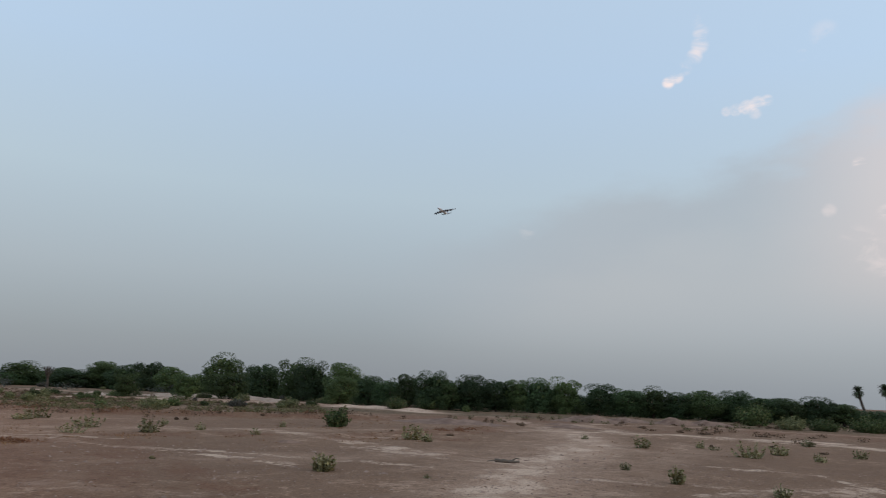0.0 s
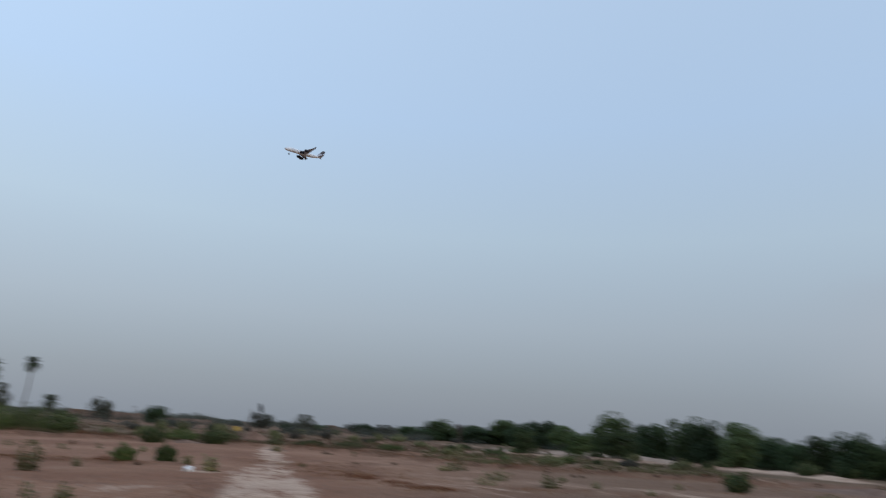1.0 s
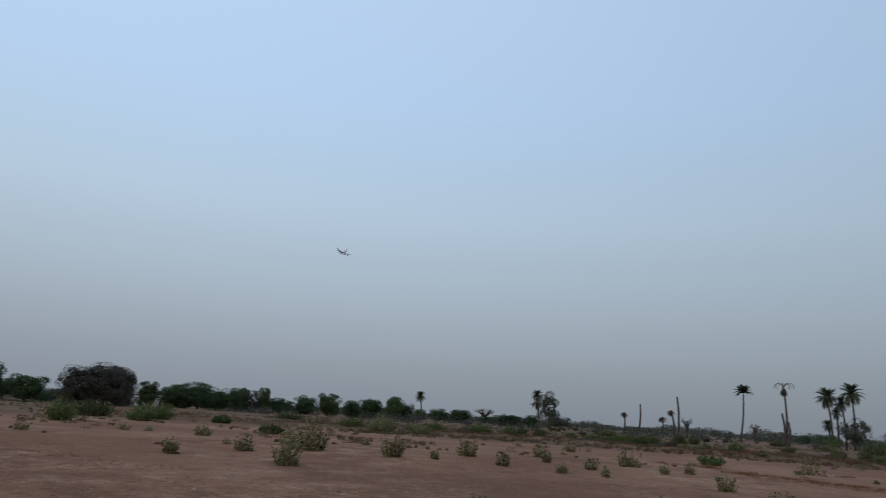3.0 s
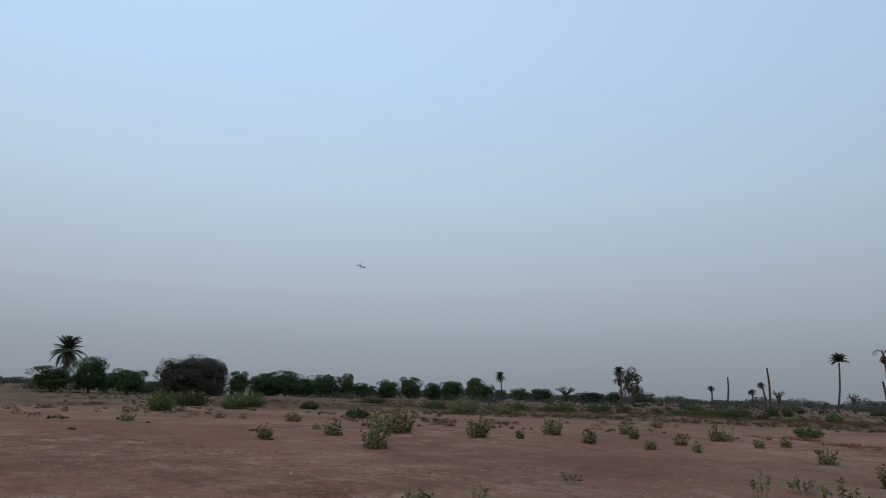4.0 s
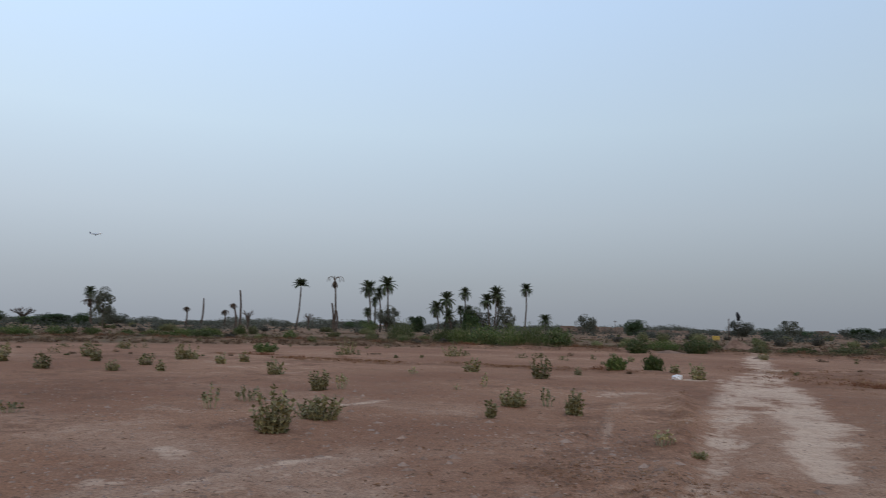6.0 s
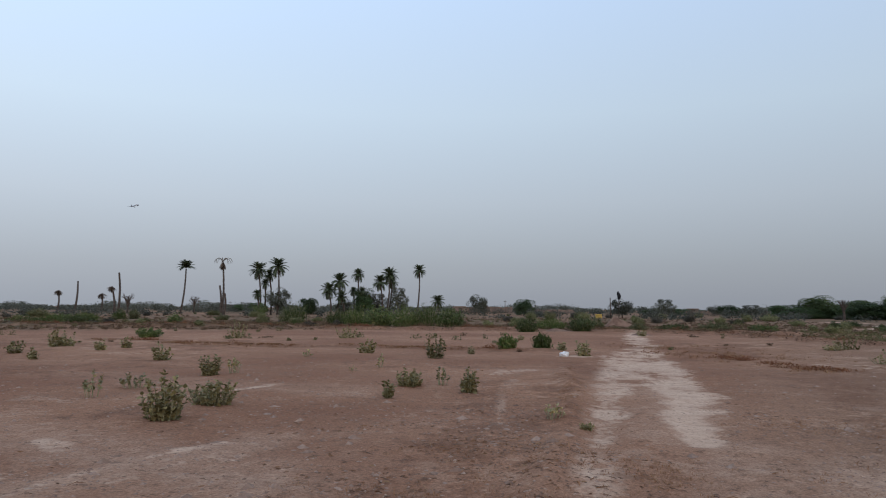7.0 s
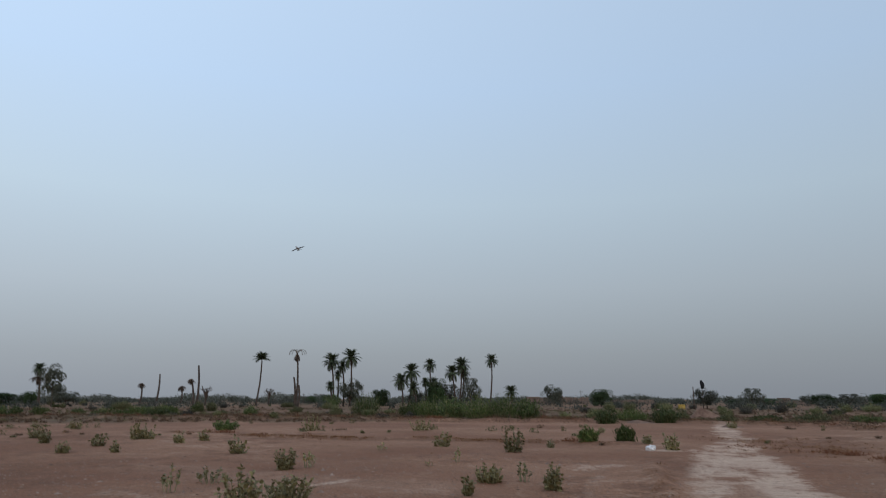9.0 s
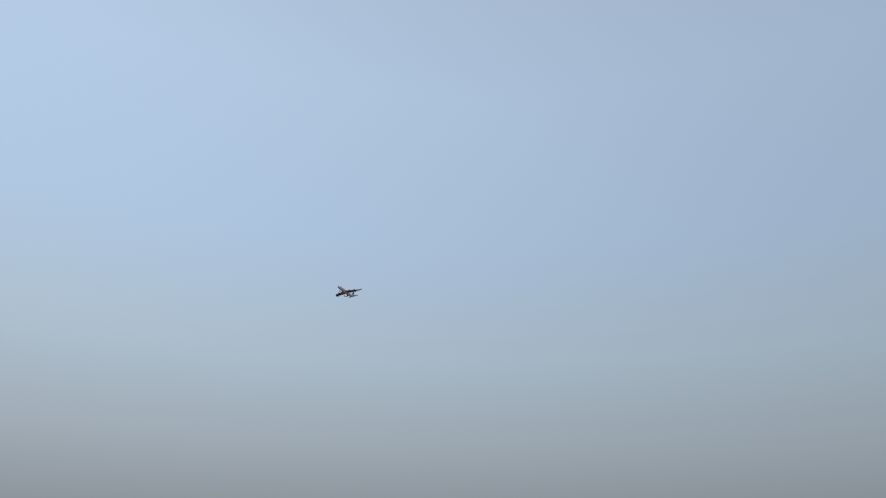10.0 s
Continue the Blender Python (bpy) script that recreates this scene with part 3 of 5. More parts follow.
MILK_WEST_A = [(-21.59, 9.64, 0.58, 0.64), (-32.74, 15.98, 0.55, 0.99), (-23.34, 12.98, 0.58, 0.94), (-17.55, 11.21, 0.58, 0.83), (-23.39, 15.61, 0.88, 1.44), (-26.71, 16.82, 0.66, 0.91), (-20.49, 17.36, 0.81, 0.94), (-19.8, 18.92, 0.41, 0.39), (-21.7, 22.61, 0.86, 1.15), (-17.06, 19.66, 0.55, 0.62), (-21.29, 27.07, 0.68, 0.99), (-14.85, 20.09, 0.39, 0.52), (-18.14, 23.53, 0.45, 0.43), (-15.98, 23.42, 0.51, 0.73), (-13.48, 20.61, 0.36, 0.35), (-26.66, 14.08, 0.28, 0.48), (-36.46, 11.88, 0.21, 0.74), (-36.25, 13.56, 0.38, 0.81), (-35.35, 14.38, 0.32, 0.61), (-25.12, 34.69, 0.49, 0.76), (-32.96, 8.28, 0.4, 0.82), (-8.29, 6.04, 0.38, 0.52), (-17.89, 11.42, 0.79, 0.96), (-23.31, 15.68, 1.18, 1.18), (-23.66, 16.33, 1.02, 0.93), (-24.91, 16.22, 0.96, 1.44), (-20.41, 17.43, 0.83, 1.0), (-21.7, 22.61, 0.86, 1.12), (-32.78, 15.95, 0.71, 1.06)]
MILK_WEST_B = [(-8.08, 6.98, 0.37, 0.47), (-9.61, 10.53, 0.26, 0.41)]
MILK_EAST_A = [(11.21, 10.63, 0.39, 0.57), (14.39, 21.38, 0.49, 0.89), (17.44, 25.01, 0.25, 0.38), (16.67, 21.76, 0.27, 0.43), (17.13, 19.44, 0.24, 0.49), (20.86, 22.14, 0.24, 0.34), (12.56, 22.62, 0.32, 1.1), (14.36, 29.62, 0.38, 1.04), (20.53, 15.39, 0.53, 1.01), (20.12, 14.5, 0.36, 0.58), (24.97, 8.86, 0.45, 0.75), (17.14, 6.62, 0.2, 0.26), (15.43, 4.93, 0.37, 0.35), (24.14, 5.27, 0.5, 1.17), (26.82, 4.88, 0.44, 0.77), (25.04, 3.48, 0.3, 0.44), (28.24, 2.64, 0.33, 0.54), (14.9, 2.93, 0.25, 0.35), (27.32, 7.55, 0.28, 0.4), (26.95, 6.98, 0.17, 0.53), (27.63, 12.11, 0.22, 0.33), (33.72, 4.92, 0.36, 0.7)]
MILK_EAST_B = [(10.03, 14.59, 0.08, 0.16), (11.86, 8.58, 0.1, 0.11)]
MILK_PATH2 = [(1.05, 10.18, 0.31, 0.33), (1.43, 9.7, 0.12, 0.24), (3.1, 27.23, 0.35, 0.44), (3.54, 24.55, 0.63, 0.68), (15.79, 31.41, 0.63, 1.42), (18.18, 40.3, 0.68, 0.79), (14.06, 24.48, 0.47, 1.37), (25.24, 50.48, 0.65, 1.37), (9.92, 43.96, 0.49, 0.73), (2.07, 36.75, 0.32, 0.42)]
BUSH_PATH = [(-18.52, 68.58, 1.77, 2.88), (-13.17, 64.09, 1.55, 2.33), (-10.67, 60.18, 1.74, 2.47), (-8.47, 58.39, 1.83, 2.67), (-6.16, 56.69, 2.01, 2.59), (-4.33, 56.67, 1.92, 2.3), (-2.65, 60.05, 1.74, 2.72), (1.05, 28, 0.58, 0.64), (2.49, 28.8, 0.55, 0.66), (-17.17, 35.63, 0.51, 1.41), (-28.7, 64.36, 1.04, 1.37), (-42.59, 69.03, 0.89, 3.28), (-40.05, 68.98, 0.89, 2.58), (3.2, 49.52, 1.08, 1.61), (7.16, 50.73, 1.06, 2.07), (5.48, 56.52, 0.73, 2.76), (9.12, 56.46, 0.91, 1.39), (-42.99, 133.27, 2.36, 3.85), (-44.03, 83.35, 1.01, 1.53)]
BUSH_WEST = [(-44.79, 13.01, 1.13, 1.5), (-53.85, 17.68, 1.25, 2.74), (-48.83, 19.07, 0.96, 2.11), (-52.89, 21.73, 1.14, 2.76), (-53.65, 40.19, 1.08, 2.38), (-44.42, 36.24, 1.32, 2.77), (-49.17, 46.54, 1.05, 2.4), (-52.74, 56.45, 1.08, 2.86), (-42.39, 49.34, 0.9, 1.36), (-44.47, 56.23, 0.88, 1.16), (-39.94, 59.83, 0.82, 3.48), (-39.39, 66.86, 0.75, 2.75), (-38.45, 61.01, 0.87, 1.74), (-36.95, 22.06, 0.54, 1.38), (-72.24, 45.14, 0.84, 3.44), (-49.04, 25.02, 0.48, 1.33)]
BUSH_EAST = [(23.55, 21.72, 0.8, 1.01), (27.6, 41.02, 0.69, 1.97), (49.5, 38.86, 1.05, 2.01), (58.39, 41.71, 1.31, 2.3), (38.69, 75.68, 0.63, 2.04), (22.75, 46.93, 0.48, 0.91), (25.9, 44.12, 0.35, 0.65), (55.97, 35.74, 0.55, 0.74), (60.88, 12.13, 1.91, 2.78), (54.55, 8.6, 0.83, 2.21), (56.28, 6.75, 0.83, 2.27), (59.55, 4.29, 1.21, 2.87), (15.24, 56.37, 0.54, 2.36), (17.9, 54.77, 0.75, 2.8), (21.41, 54.72, 0.57, 2.38), (31.91, 56.11, 0.54, 2.09), (42.57, 69.84, 0.73, 2.65)]
TREE_ORCHARD_A = [(68.8, 149, 3.6, 7.9), (72.5, 140.1, 3.5, 7.6), (74.2, 135.1, 3.8, 5.7), (75.6, 129.7, 4.5, 5.6), (74.8, 121, 5.2, 6.4), (73.5, 111.9, 4.5, 5), (71.9, 103.5, 4.3, 5.1), (69.8, 94.7, 4.1, 5.3), (67, 84.7, 5.7, 5.7), (66, 78.4, 3.3, 4.9), (64.9, 73.2, 4.8, 4.7), (62.7, 65.1, 5.1, 4.5), (61.4, 61, 4.7, 3.9), (61.2, 55.3, 4.6, 4.4), (60.9, 51.8, 3.2, 3.6), (60.3, 48.2, 3, 3.1), (59.8, 45.5, 3.5, 3), (58.9, 41.6, 3.8, 3.5), (59.6, 40.1, 3, 2.9), (60.6, 38.4, 3.5, 3.5), (62, 36.1, 3.4, 3.4), (62.9, 34.3, 3.2, 2.9)]
TREE_ORCHARD_B = [(63.8, 32.5, 3.4, 3.4), (64.9, 30, 3.5, 3.4), (66.1, 27, 3, 3.4), (67, 24.5, 2.9, 3.4), (67.7, 22.3, 3, 3.4), (68.3, 20.1, 2.5, 3.4), (68.9, 17.7, 2.8, 4), (69.4, 15.3, 2.8, 3.4), (69.8, 13, 2.6, 4), (70.1, 10.7, 2.3, 3.4), (70.3, 8.8, 2.5, 3.4), (70.5, 6.8, 1.9, 3.4), (70.6, 4.5, 1.5, 3.4), (76.7, 123.1, 5.6, 8.2), (75.2, 129.8, 4.4, 7.3), (70.7, 132.3, 4.2, 8), (70.2, 149.4, 4.2, 8), (69.2, 155.3, 3.3, 6.3)]
TREE_FRONT = [(52.2, 48, 2.9, 3.4), (47.2, 58.1, 3, 3.8), (44, 60.5, 2.5, 3), (69.4, 13.7, 1.9, 2.8), (40.5, 65.3, 2.6, 2.5)]
TREE_FAR = [(80.5, 194, 3.4, 5.1), (74, 196.5, 3.1, 6.1), (68.7, 198.5, 3.1, 6.5), (67.8, 208, 3.1, 4.2), (66, 236, 2.1, 7.1), (48.1, 186.4, 4.4, 5.3), (56.1, 238.5, 1.8, 4.8), (27.3, 137.3, 3.8, 4.3), (10.7, 174.7, 4, 4.8), (0.4, 187.3, 3.2, 3), (-37, 149.5, 4, 3.5), (-43.5, 147.8, 5.8, 5.2), (-28.6, 169.1, 6.4, 5), (-20.2, 170.3, 6.7, 4.7), (-87.4, 247.6, 2.6, 4.2), (-0.5, 183.8, 5.2, 5.0), (-47.4, 145.6, 2.6, 4.4), (-25.5, 170.6, 5.2, 5.6), (-27.8, 168.0, 4.4, 4.0), (-33.0, 166.0, 3.4, 4.0)]
TREE_WEST_A = [(-110.2, 26.8, 4, 4.8), (-105.7, 32.2, 5.1, 5.7), (-104.8, 35.2, 5.7, 6.6), (-105.5, 37.7, 5.3, 4.2), (-113.6, 44.8, 4, 3.4), (-117.5, 50.6, 3.7, 5.2), (-115.9, 54.2, 4.5, 6.2), (-116.9, 58.8, 3.3, 4.2), (-122.2, 64.4, 4.1, 4.7), (-120.9, 66.7, 4, 4), (-119.7, 68.9, 4.6, 2.7), (-118.4, 71.2, 2.9, 3.6), (-121.8, 79.3, 3.4, 4.7), (-125.3, 87.1, 4.7, 4.9), (-128, 95.7, 3.7, 3.9), (-114.3, 89.8, 4.3, 4.2), (-122.4, 102.8, 5.1, 4.9), (-120.5, 105.1, 3.7, 3.1), (-136.9, 130.1, 3.3, 4.9), (-133, 134.1, 3.4, 6.4), (-123.4, 143, 3.2, 7), (-118.8, 146.8, 3.2, 3.7)]
TREE_WEST_B = [(-88.8, 115.1, 7.4, 4.5), (-113, 151.3, 3.2, 5.5), (-119.3, 32, 1.5, 3.6), (-112.1, 17.2, 3.7, 5.5), (-114.1, 22.4, 5.2, 5.1)]
MOUND_BROWN = [(32.98, 22.02, 0.47, 4.72), (48.22, 20.45, 0.81, 3.34), (51.55, 19, 0.6, 3.07), (52.6, 15.84, 0.91, 2.63), (54.4, 13.94, 0.56, 2.69), (40.19, 19.08, 0.26, 1.77), (15.7, 16.41, 0.15, 0.6), (16.18, 9.22, 0.11, 0.75), (37.38, 17.09, 0.21, 1.96), (10.38, 45.99, 0.41, 0.99), (5.53, 50.75, 0.41, 1.65)]
MOUND_PALE = [(51.26, 73.64, 0.51, 4.32), (53.58, 71.01, 0.58, 3.57), (55.55, 66.4, 0.64, 4.86), (51.75, 56.98, 0.51, 3.7), (44.61, 77.55, 0.43, 3.59), (70.22, 16.74, 0.46, 2.55)]
PALM_LIVE_A = [(-66.7, 152.3, -65.9, 152.7, 10.6, 1.65), (-46.9, 146.7, -47.4, 146.6, 9.8, 1.8), (-45.8, 150.7, -46.2, 150.6, 8.8, 1.3), (-43.5, 147.8, -43.5, 147.8, 10.6, 1.9), (-46.4, 143.2, -46.4, 143.2, 4.4, 1), (-46.7, 148.6, -46.6, 148.7, 6.8, 1), (-35.5, 164.2, -36, 164.1, 6, 1.9), (-34.2, 164.5, -33.6, 164.6, 8.1, 2), (-31.8, 161.4, -32.3, 161.3, 4.3, 1.5), (-30.2, 168.8, -29.9, 168.9, 9.8, 1.5), (-31, 168.7, -31, 168.7, 5.8, 1.1), (-23.8, 168.1, -24.3, 168, 8, 1.8), (-22.8, 168.2, -22.1, 168.3, 9.8, 1.9)]
PALM_LIVE_B = [(-22.6, 170, -21.8, 170.1, 8.1, 1.5), (-28.8, 169.1, -28.9, 169.1, 5.8, 1.2), (-15.3, 167.3, -14.8, 167.4, 10.8, 1.5), (-136.4, 123.6, -136.7, 123.4, 6.3, 1.3), (-109.2, 137.2, -109.5, 137, 8, 1.3), (-131.6, 21, -131.5, 21.9, 6.8, 2.4), (108.4, 7.3, 108.3, 8.3, 3.9, 0.75), (104.1, 4.1, 104, 5.1, 4.1, 0.75), (-11.8, 192.2, -11.8, 192.2, 3.8, 1.9)]
PALM_DEAD = [(-49.3, 131.1, -49.4, 131.1, 10.2, 1.5), (-70.4, 131.1, -70.9, 130.8, 5.4, 0.7), (-109, 137.4, -109.5, 137, 6.2, 1.1)]
PALM_SMALL = [(-92.7, 148.5, -92.5, 148.6, 5, 0.8), (-89.5, 160.5, -89.4, 160.6, 4.6, 0.9)]
PALM_STUMP = [(-89.8, 150.2, -89.4, 150.5, 7.1, 0.3), (-69.8, 131.4, -69.9, 131.4, 8.1, 0.2), (-49.6, 131, -49.8, 130.9, 5.7, 0.2), (-48.4, 129.6, -48.3, 129.6, 4.2, 0.2)]
BARE_TREE = [(55, 109.5, 55, 109.5, 3.3, 0.8), (-80.4, 155.5, -79.9, 155.7, 4.5, 1.3), (-74.2, 177.7, -74.2, 177.7, 4.3, 1.4), (-142.8, 154.5, -142.7, 154.6, 4.1, 3.1)]


# ======== trees ========


def crown_points(rnd, lumps, per, low, lean=0.0):
    """Centres of leaf clumps in a lumpy crown of unit height and unit width, from the height low upwards."""
    pts, out = [], []
    for _ in range(lumps):
        a, u = rnd.uniform(0, 2 * math.pi), rnd.uniform(0, 1)
        zc = low + (0.97 - low) * (0.06 + 0.84 * u)
        e = (zc - (low + 0.38 * (1 - low))) / (0.66 * (1 - low))
        rr = 0.40 * math.sqrt(max(0.05, 1 - (e * e if e > 0 else 0.35 * e * e))) * rnd.uniform(0.4, 1.12)
        c = np.array([rr * math.cos(a) + lean * zc, rr * math.sin(a), zc])
        s = rnd.uniform(0.10, 0.25)
        q = rnd.normal(size=(per, 3))
        q /= np.linalg.norm(q, axis=1)[:, None]
        q *= (rnd.uniform(0.3, 1.0, per) ** 0.33)[:, None] * s
        q[:, 2] *= 0.75
        away = c - np.array([lean * zc, 0, low + 0.4 * (1 - low)])
        q *= np.where((q @ away < 0) & (rnd.uniform(0, 1, per) < 0.5), -1, 1)[:, None]
        pts.append(c + q)
        out.append(q * 4 + (c - np.array([lean * zc, 0, low + 0.4 * (1 - low)])) * 0.5)
    return np.concatenate(pts), np.concatenate(out)


def tree_mesh(seed, leaf, lumps=60, per=46, low=0.12, blade=0.035):
    rnd = np.random.default_rng(seed)
    pts, out = crown_points(rnd, lumps, per, low)
    pts[:, 2] = np.clip(pts[:, 2], 0.02, 1.0)
    outer = scatter_quads(pts, blade, rnd, 1.35, 0.0, out)
    # coarse leaves deep inside close the crown
    n = 560 if low < 0.1 else 170
    q = rnd.normal(size=(n, 3))
    q *= (rnd.uniform(0.2, 1, n) ** 0.4 / np.linalg.norm(q, axis=1))[:, None]
    inner = scatter_quads(q * np.array([0.35, 0.35, 0.39 * (1 - low)]) + np.array([0, 0, low + 0.46 * (1 - low)]), 0.075, rnd, 1.3)
    v, f = np.concatenate([outer[0], inner[0]]), np.concatenate([outer[1], inner[1] + len(outer[0])])
    crown = mesh("crown", v, f, leaf)
    bits = [tube([(0, 0, -0.03), (0.01, 0, 0.15), (0.0, 0.01, 0.34), (0.02, 0.02, 0.6)], (0.035, 0.028, 0.022, 0.008), 7)]
    for k in range(6):
        a, z = 2 * math.pi * k / 6 + rnd.uniform(-0.4, 0.4), rnd.uniform(0.2, 0.42)
        r = rnd.uniform(0.2, 0.34)
        bits.append(tube([(0, 0, z), (0.45 * r * math.cos(a), 0.45 * r * math.sin(a), z + 0.14), (r * math.cos(a), r * math.sin(a), z + 0.34)], (0.016, 0.011, 0.004), 5))
    v, f = merge(bits)
    return mesh("trunk", v, f, BARK, True), crown


ORCHARD = [tree_mesh(s, TREE_LEAF, 38, 290, 0.0, 0.0195) for s in range(5)]
LIGHT = [tree_mesh(s, LIGHT_TREE_LEAF, 36, 270, 0.02, 0.0195) for s in range(20, 23)]
DOME = [tree_mesh(s, BROWN_TREE_LEAF, 46, 330, 0.04, 0.016) for s in range(60, 62)]
BACK = [tree_mesh(s, TREE_LEAF, 46, 60, 0.0, 0.038) for s in range(80, 84)]
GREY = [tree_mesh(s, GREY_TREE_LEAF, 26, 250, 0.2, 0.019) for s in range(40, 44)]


def tree(kinds, k, x, y, high, wide, label, group):
    trunk, crown = kinds[k % len(kinds)]
    w = max(wide * (1.08 if kinds is DOME else 1.12), high * 0.55)
    m = Matrix.Translation((x, y, floor_z(x, y) - 0.05)) @ Matrix.Rotation(k * 2.4, 4, "Z") @ Matrix.Diagonal((w, w, high * 1.03, 1))
    t = tagged(empty("tree", m), label, "tree", group)
    child("trunk", trunk, t)
    child("crown", crown, t)
    return t


def woods():
    k = 0
    for rows in (TREE_ORCHARD_A, TREE_ORCHARD_B):
        for x, y, h, w in rows:
            r = math.hypot(x, y)
            kinds = LIGHT if k % 5 in (1, 3) else ORCHARD
            if r > 105:
                h = h * (0.72 + 0.5 * ((k * 11) % 7) / 6)
            tree(kinds, k, x, y, h, w, "dense dark green orchard tree at the field's edge", "orchard trees")
            # the row behind fills the gaps
            s = 1 + 7 / r
            tree(BACK, k + 2, x * s + 1.3 * y / r, y * s - 1.3 * x / r, h * (0.5 + 0.34 * ((k * 7) % 5) / 4), w, "dark green orchard tree in the second row", "orchard trees")
            k += 1
    for x, y, h, w in TREE_FRONT:
        tree(LIGHT, k, x, y, h, w, "lighter green young tree before the orchard", "young trees")
        k += 1
    for x, y, h, w in TREE_FAR:
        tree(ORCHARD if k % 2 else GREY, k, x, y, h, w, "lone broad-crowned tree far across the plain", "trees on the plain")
        k += 1
    for rows in (TREE_WEST_A, TREE_WEST_B):
        for i, (x, y, h, w) in enumerate(rows):
            grey = rows is TREE_WEST_A and i in (1, 2, 3) or rows is TREE_WEST_B and i == 0
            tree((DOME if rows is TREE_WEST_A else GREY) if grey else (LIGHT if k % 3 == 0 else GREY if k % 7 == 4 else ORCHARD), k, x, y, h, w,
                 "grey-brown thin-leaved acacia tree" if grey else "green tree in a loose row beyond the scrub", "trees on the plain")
            if rows is TREE_WEST_A and not grey:
                # a lower tree in the gap behind
                s = 1.06 + 0.05 * (k % 3)
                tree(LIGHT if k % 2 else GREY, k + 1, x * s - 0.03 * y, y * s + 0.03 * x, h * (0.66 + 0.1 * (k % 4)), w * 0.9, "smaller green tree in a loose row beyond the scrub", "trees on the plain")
            k += 1


woods()


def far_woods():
    """The last trees along the skyline, too far to count."""
    rnd = np.random.default_rng(5)
    pts = []
    for az in np.arange(-92, 42, 0.13):
        r = rnd.uniform(280, 560)
        a = radians(az + rnd.uniform(-0.3, 0.3))
        lump = float(lattice(np.array([az]), np.array([0.0]), 1.7, 3)[0] + 0.6 * lattice(np.array([az]), np.array([0.0]), 0.5, 4)[0])
        if lump < -0.7:
            continue
        h, w = r * max(0.0012, 0.0042 + 0.0056 * lump * rnd.uniform(0.5, 1.4)) + 0.8, r * rnd.uniform(0.003, 0.013)
        n = 150
        q = rnd.normal(size=(n, 3)) * np.array([w * 0.5, w * 0.5, h * 0.28])
        q[:, 2] = np.clip(q[:, 2] + h * 0.5, 0.1, h)
        pts.append(q + np.array([r * math.sin(a), r * math.cos(a), 0]))
    # the haze over these trees is in their leaf colour
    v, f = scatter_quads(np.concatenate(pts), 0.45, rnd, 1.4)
    tagged(new("far_woods", mesh("far_woods", v, f, HAZED_LEAF)), "low hazy line of trees on the skyline", "woods", kind="stuff")


far_woods()


def far_scrub():
    """Bushes in a leaf colour paled for haze, spread over the plain between the palms and the skyline."""
    rnd = np.random.default_rng(6)
    pts = []
    for _ in range(760):
        r, az = rnd.uniform(115, 300), rnd.uniform(-92, 40)
        a, h, w = radians(az), rnd.uniform(0.35, 1.3) * (1 + r / 300), rnd.uniform(0.8, 3.4)
        if lattice(np.array([az]), np.array([r * 0.1]), 3.0, 14)[0] < -0.35:
            continue
        q = rnd.normal(size=(110, 3)) * np.array([w * 0.42, w * 0.42, h * 0.3])
        q[:, 2] = np.clip(q[:, 2] + h * 0.45, 0.05, h)
        pts.append(q + np.array([r * math.sin(a), r * math.cos(a), 0]))
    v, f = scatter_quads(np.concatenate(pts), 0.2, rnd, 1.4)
    tagged(new("far_scrub", mesh("far_scrub", v, f, HAZED_LEAF)), "grey-green bushes scattered over the far plain, colour paled for haze", "scrub", kind="stuff")


far_scrub()

# ======== palms ========


def frond_mesh(seed, leaf, droop, leaflets=24):
    """A feather leaf of unit length along +x that arches over; narrow leaflets on both sides."""
    rnd = random.Random(seed)
    pts = []
    for i in range(9):
        s = i / 8
        pts.append(Vector((s * (1 - 0.25 * droop * s), 0, 0.34 * s - (0.34 + 0.55 * droop) * s * s)))
    v, f = tube(pts, [0.018 * (1 - 0.8 * i / 8) for i in range(9)], 4)
    v, f = list(v), list(f)
    for i in range(leaflets):
        s = 0.14 + 0.84 * i / (leaflets - 1)
        j = min(int(s * 8), 7)
        p = pts[j].lerp(pts[j + 1], s * 8 - j)
        d = (pts[j + 1] - pts[j]).normalized()
        ln = 0.3 * (1 - 0.65 * abs(s - 0.45)) * rnd.uniform(0.8, 1.15)
        for side in (-1, 1):
            tip = p + d * ln * 0.75 + Vector((0, side * ln * 0.75, -ln * rnd.uniform(0.1, 0.5)))
            n = len(v)
            v += [p - d * 0.026, p + d * 0.026, tip, p.lerp(tip, 0.5) + Vector((0, 0, 0.012))]
            f += [(n, n + 1, n + 3), (n + 1, n + 2, n + 3), (n, n + 3, n + 2)]
    return mesh("frond", v, f, leaf)


FRONDS = [frond_mesh(s, PALM_LEAF, d) for s, d in ((1, 0.3), (2, 0.6), (3, 1.0))]
DEAD_FRONDS = [frond_mesh(s, DEAD_LEAF, d, 15) for s, d in ((4, 0.0), (5, 0.12))]


RIB = mesh("bare_rib", *tube([(0, 0, 0), (0.25, 0, 0.32), (0.55, 0, 0.44), (0.85, 0, 0.34), (1.0, 0, 0.08), (0.98, 0, -0.2)], (0.03, 0.026, 0.026, 0.03, 0.03, 0.012), 5), DEAD_LEAF)


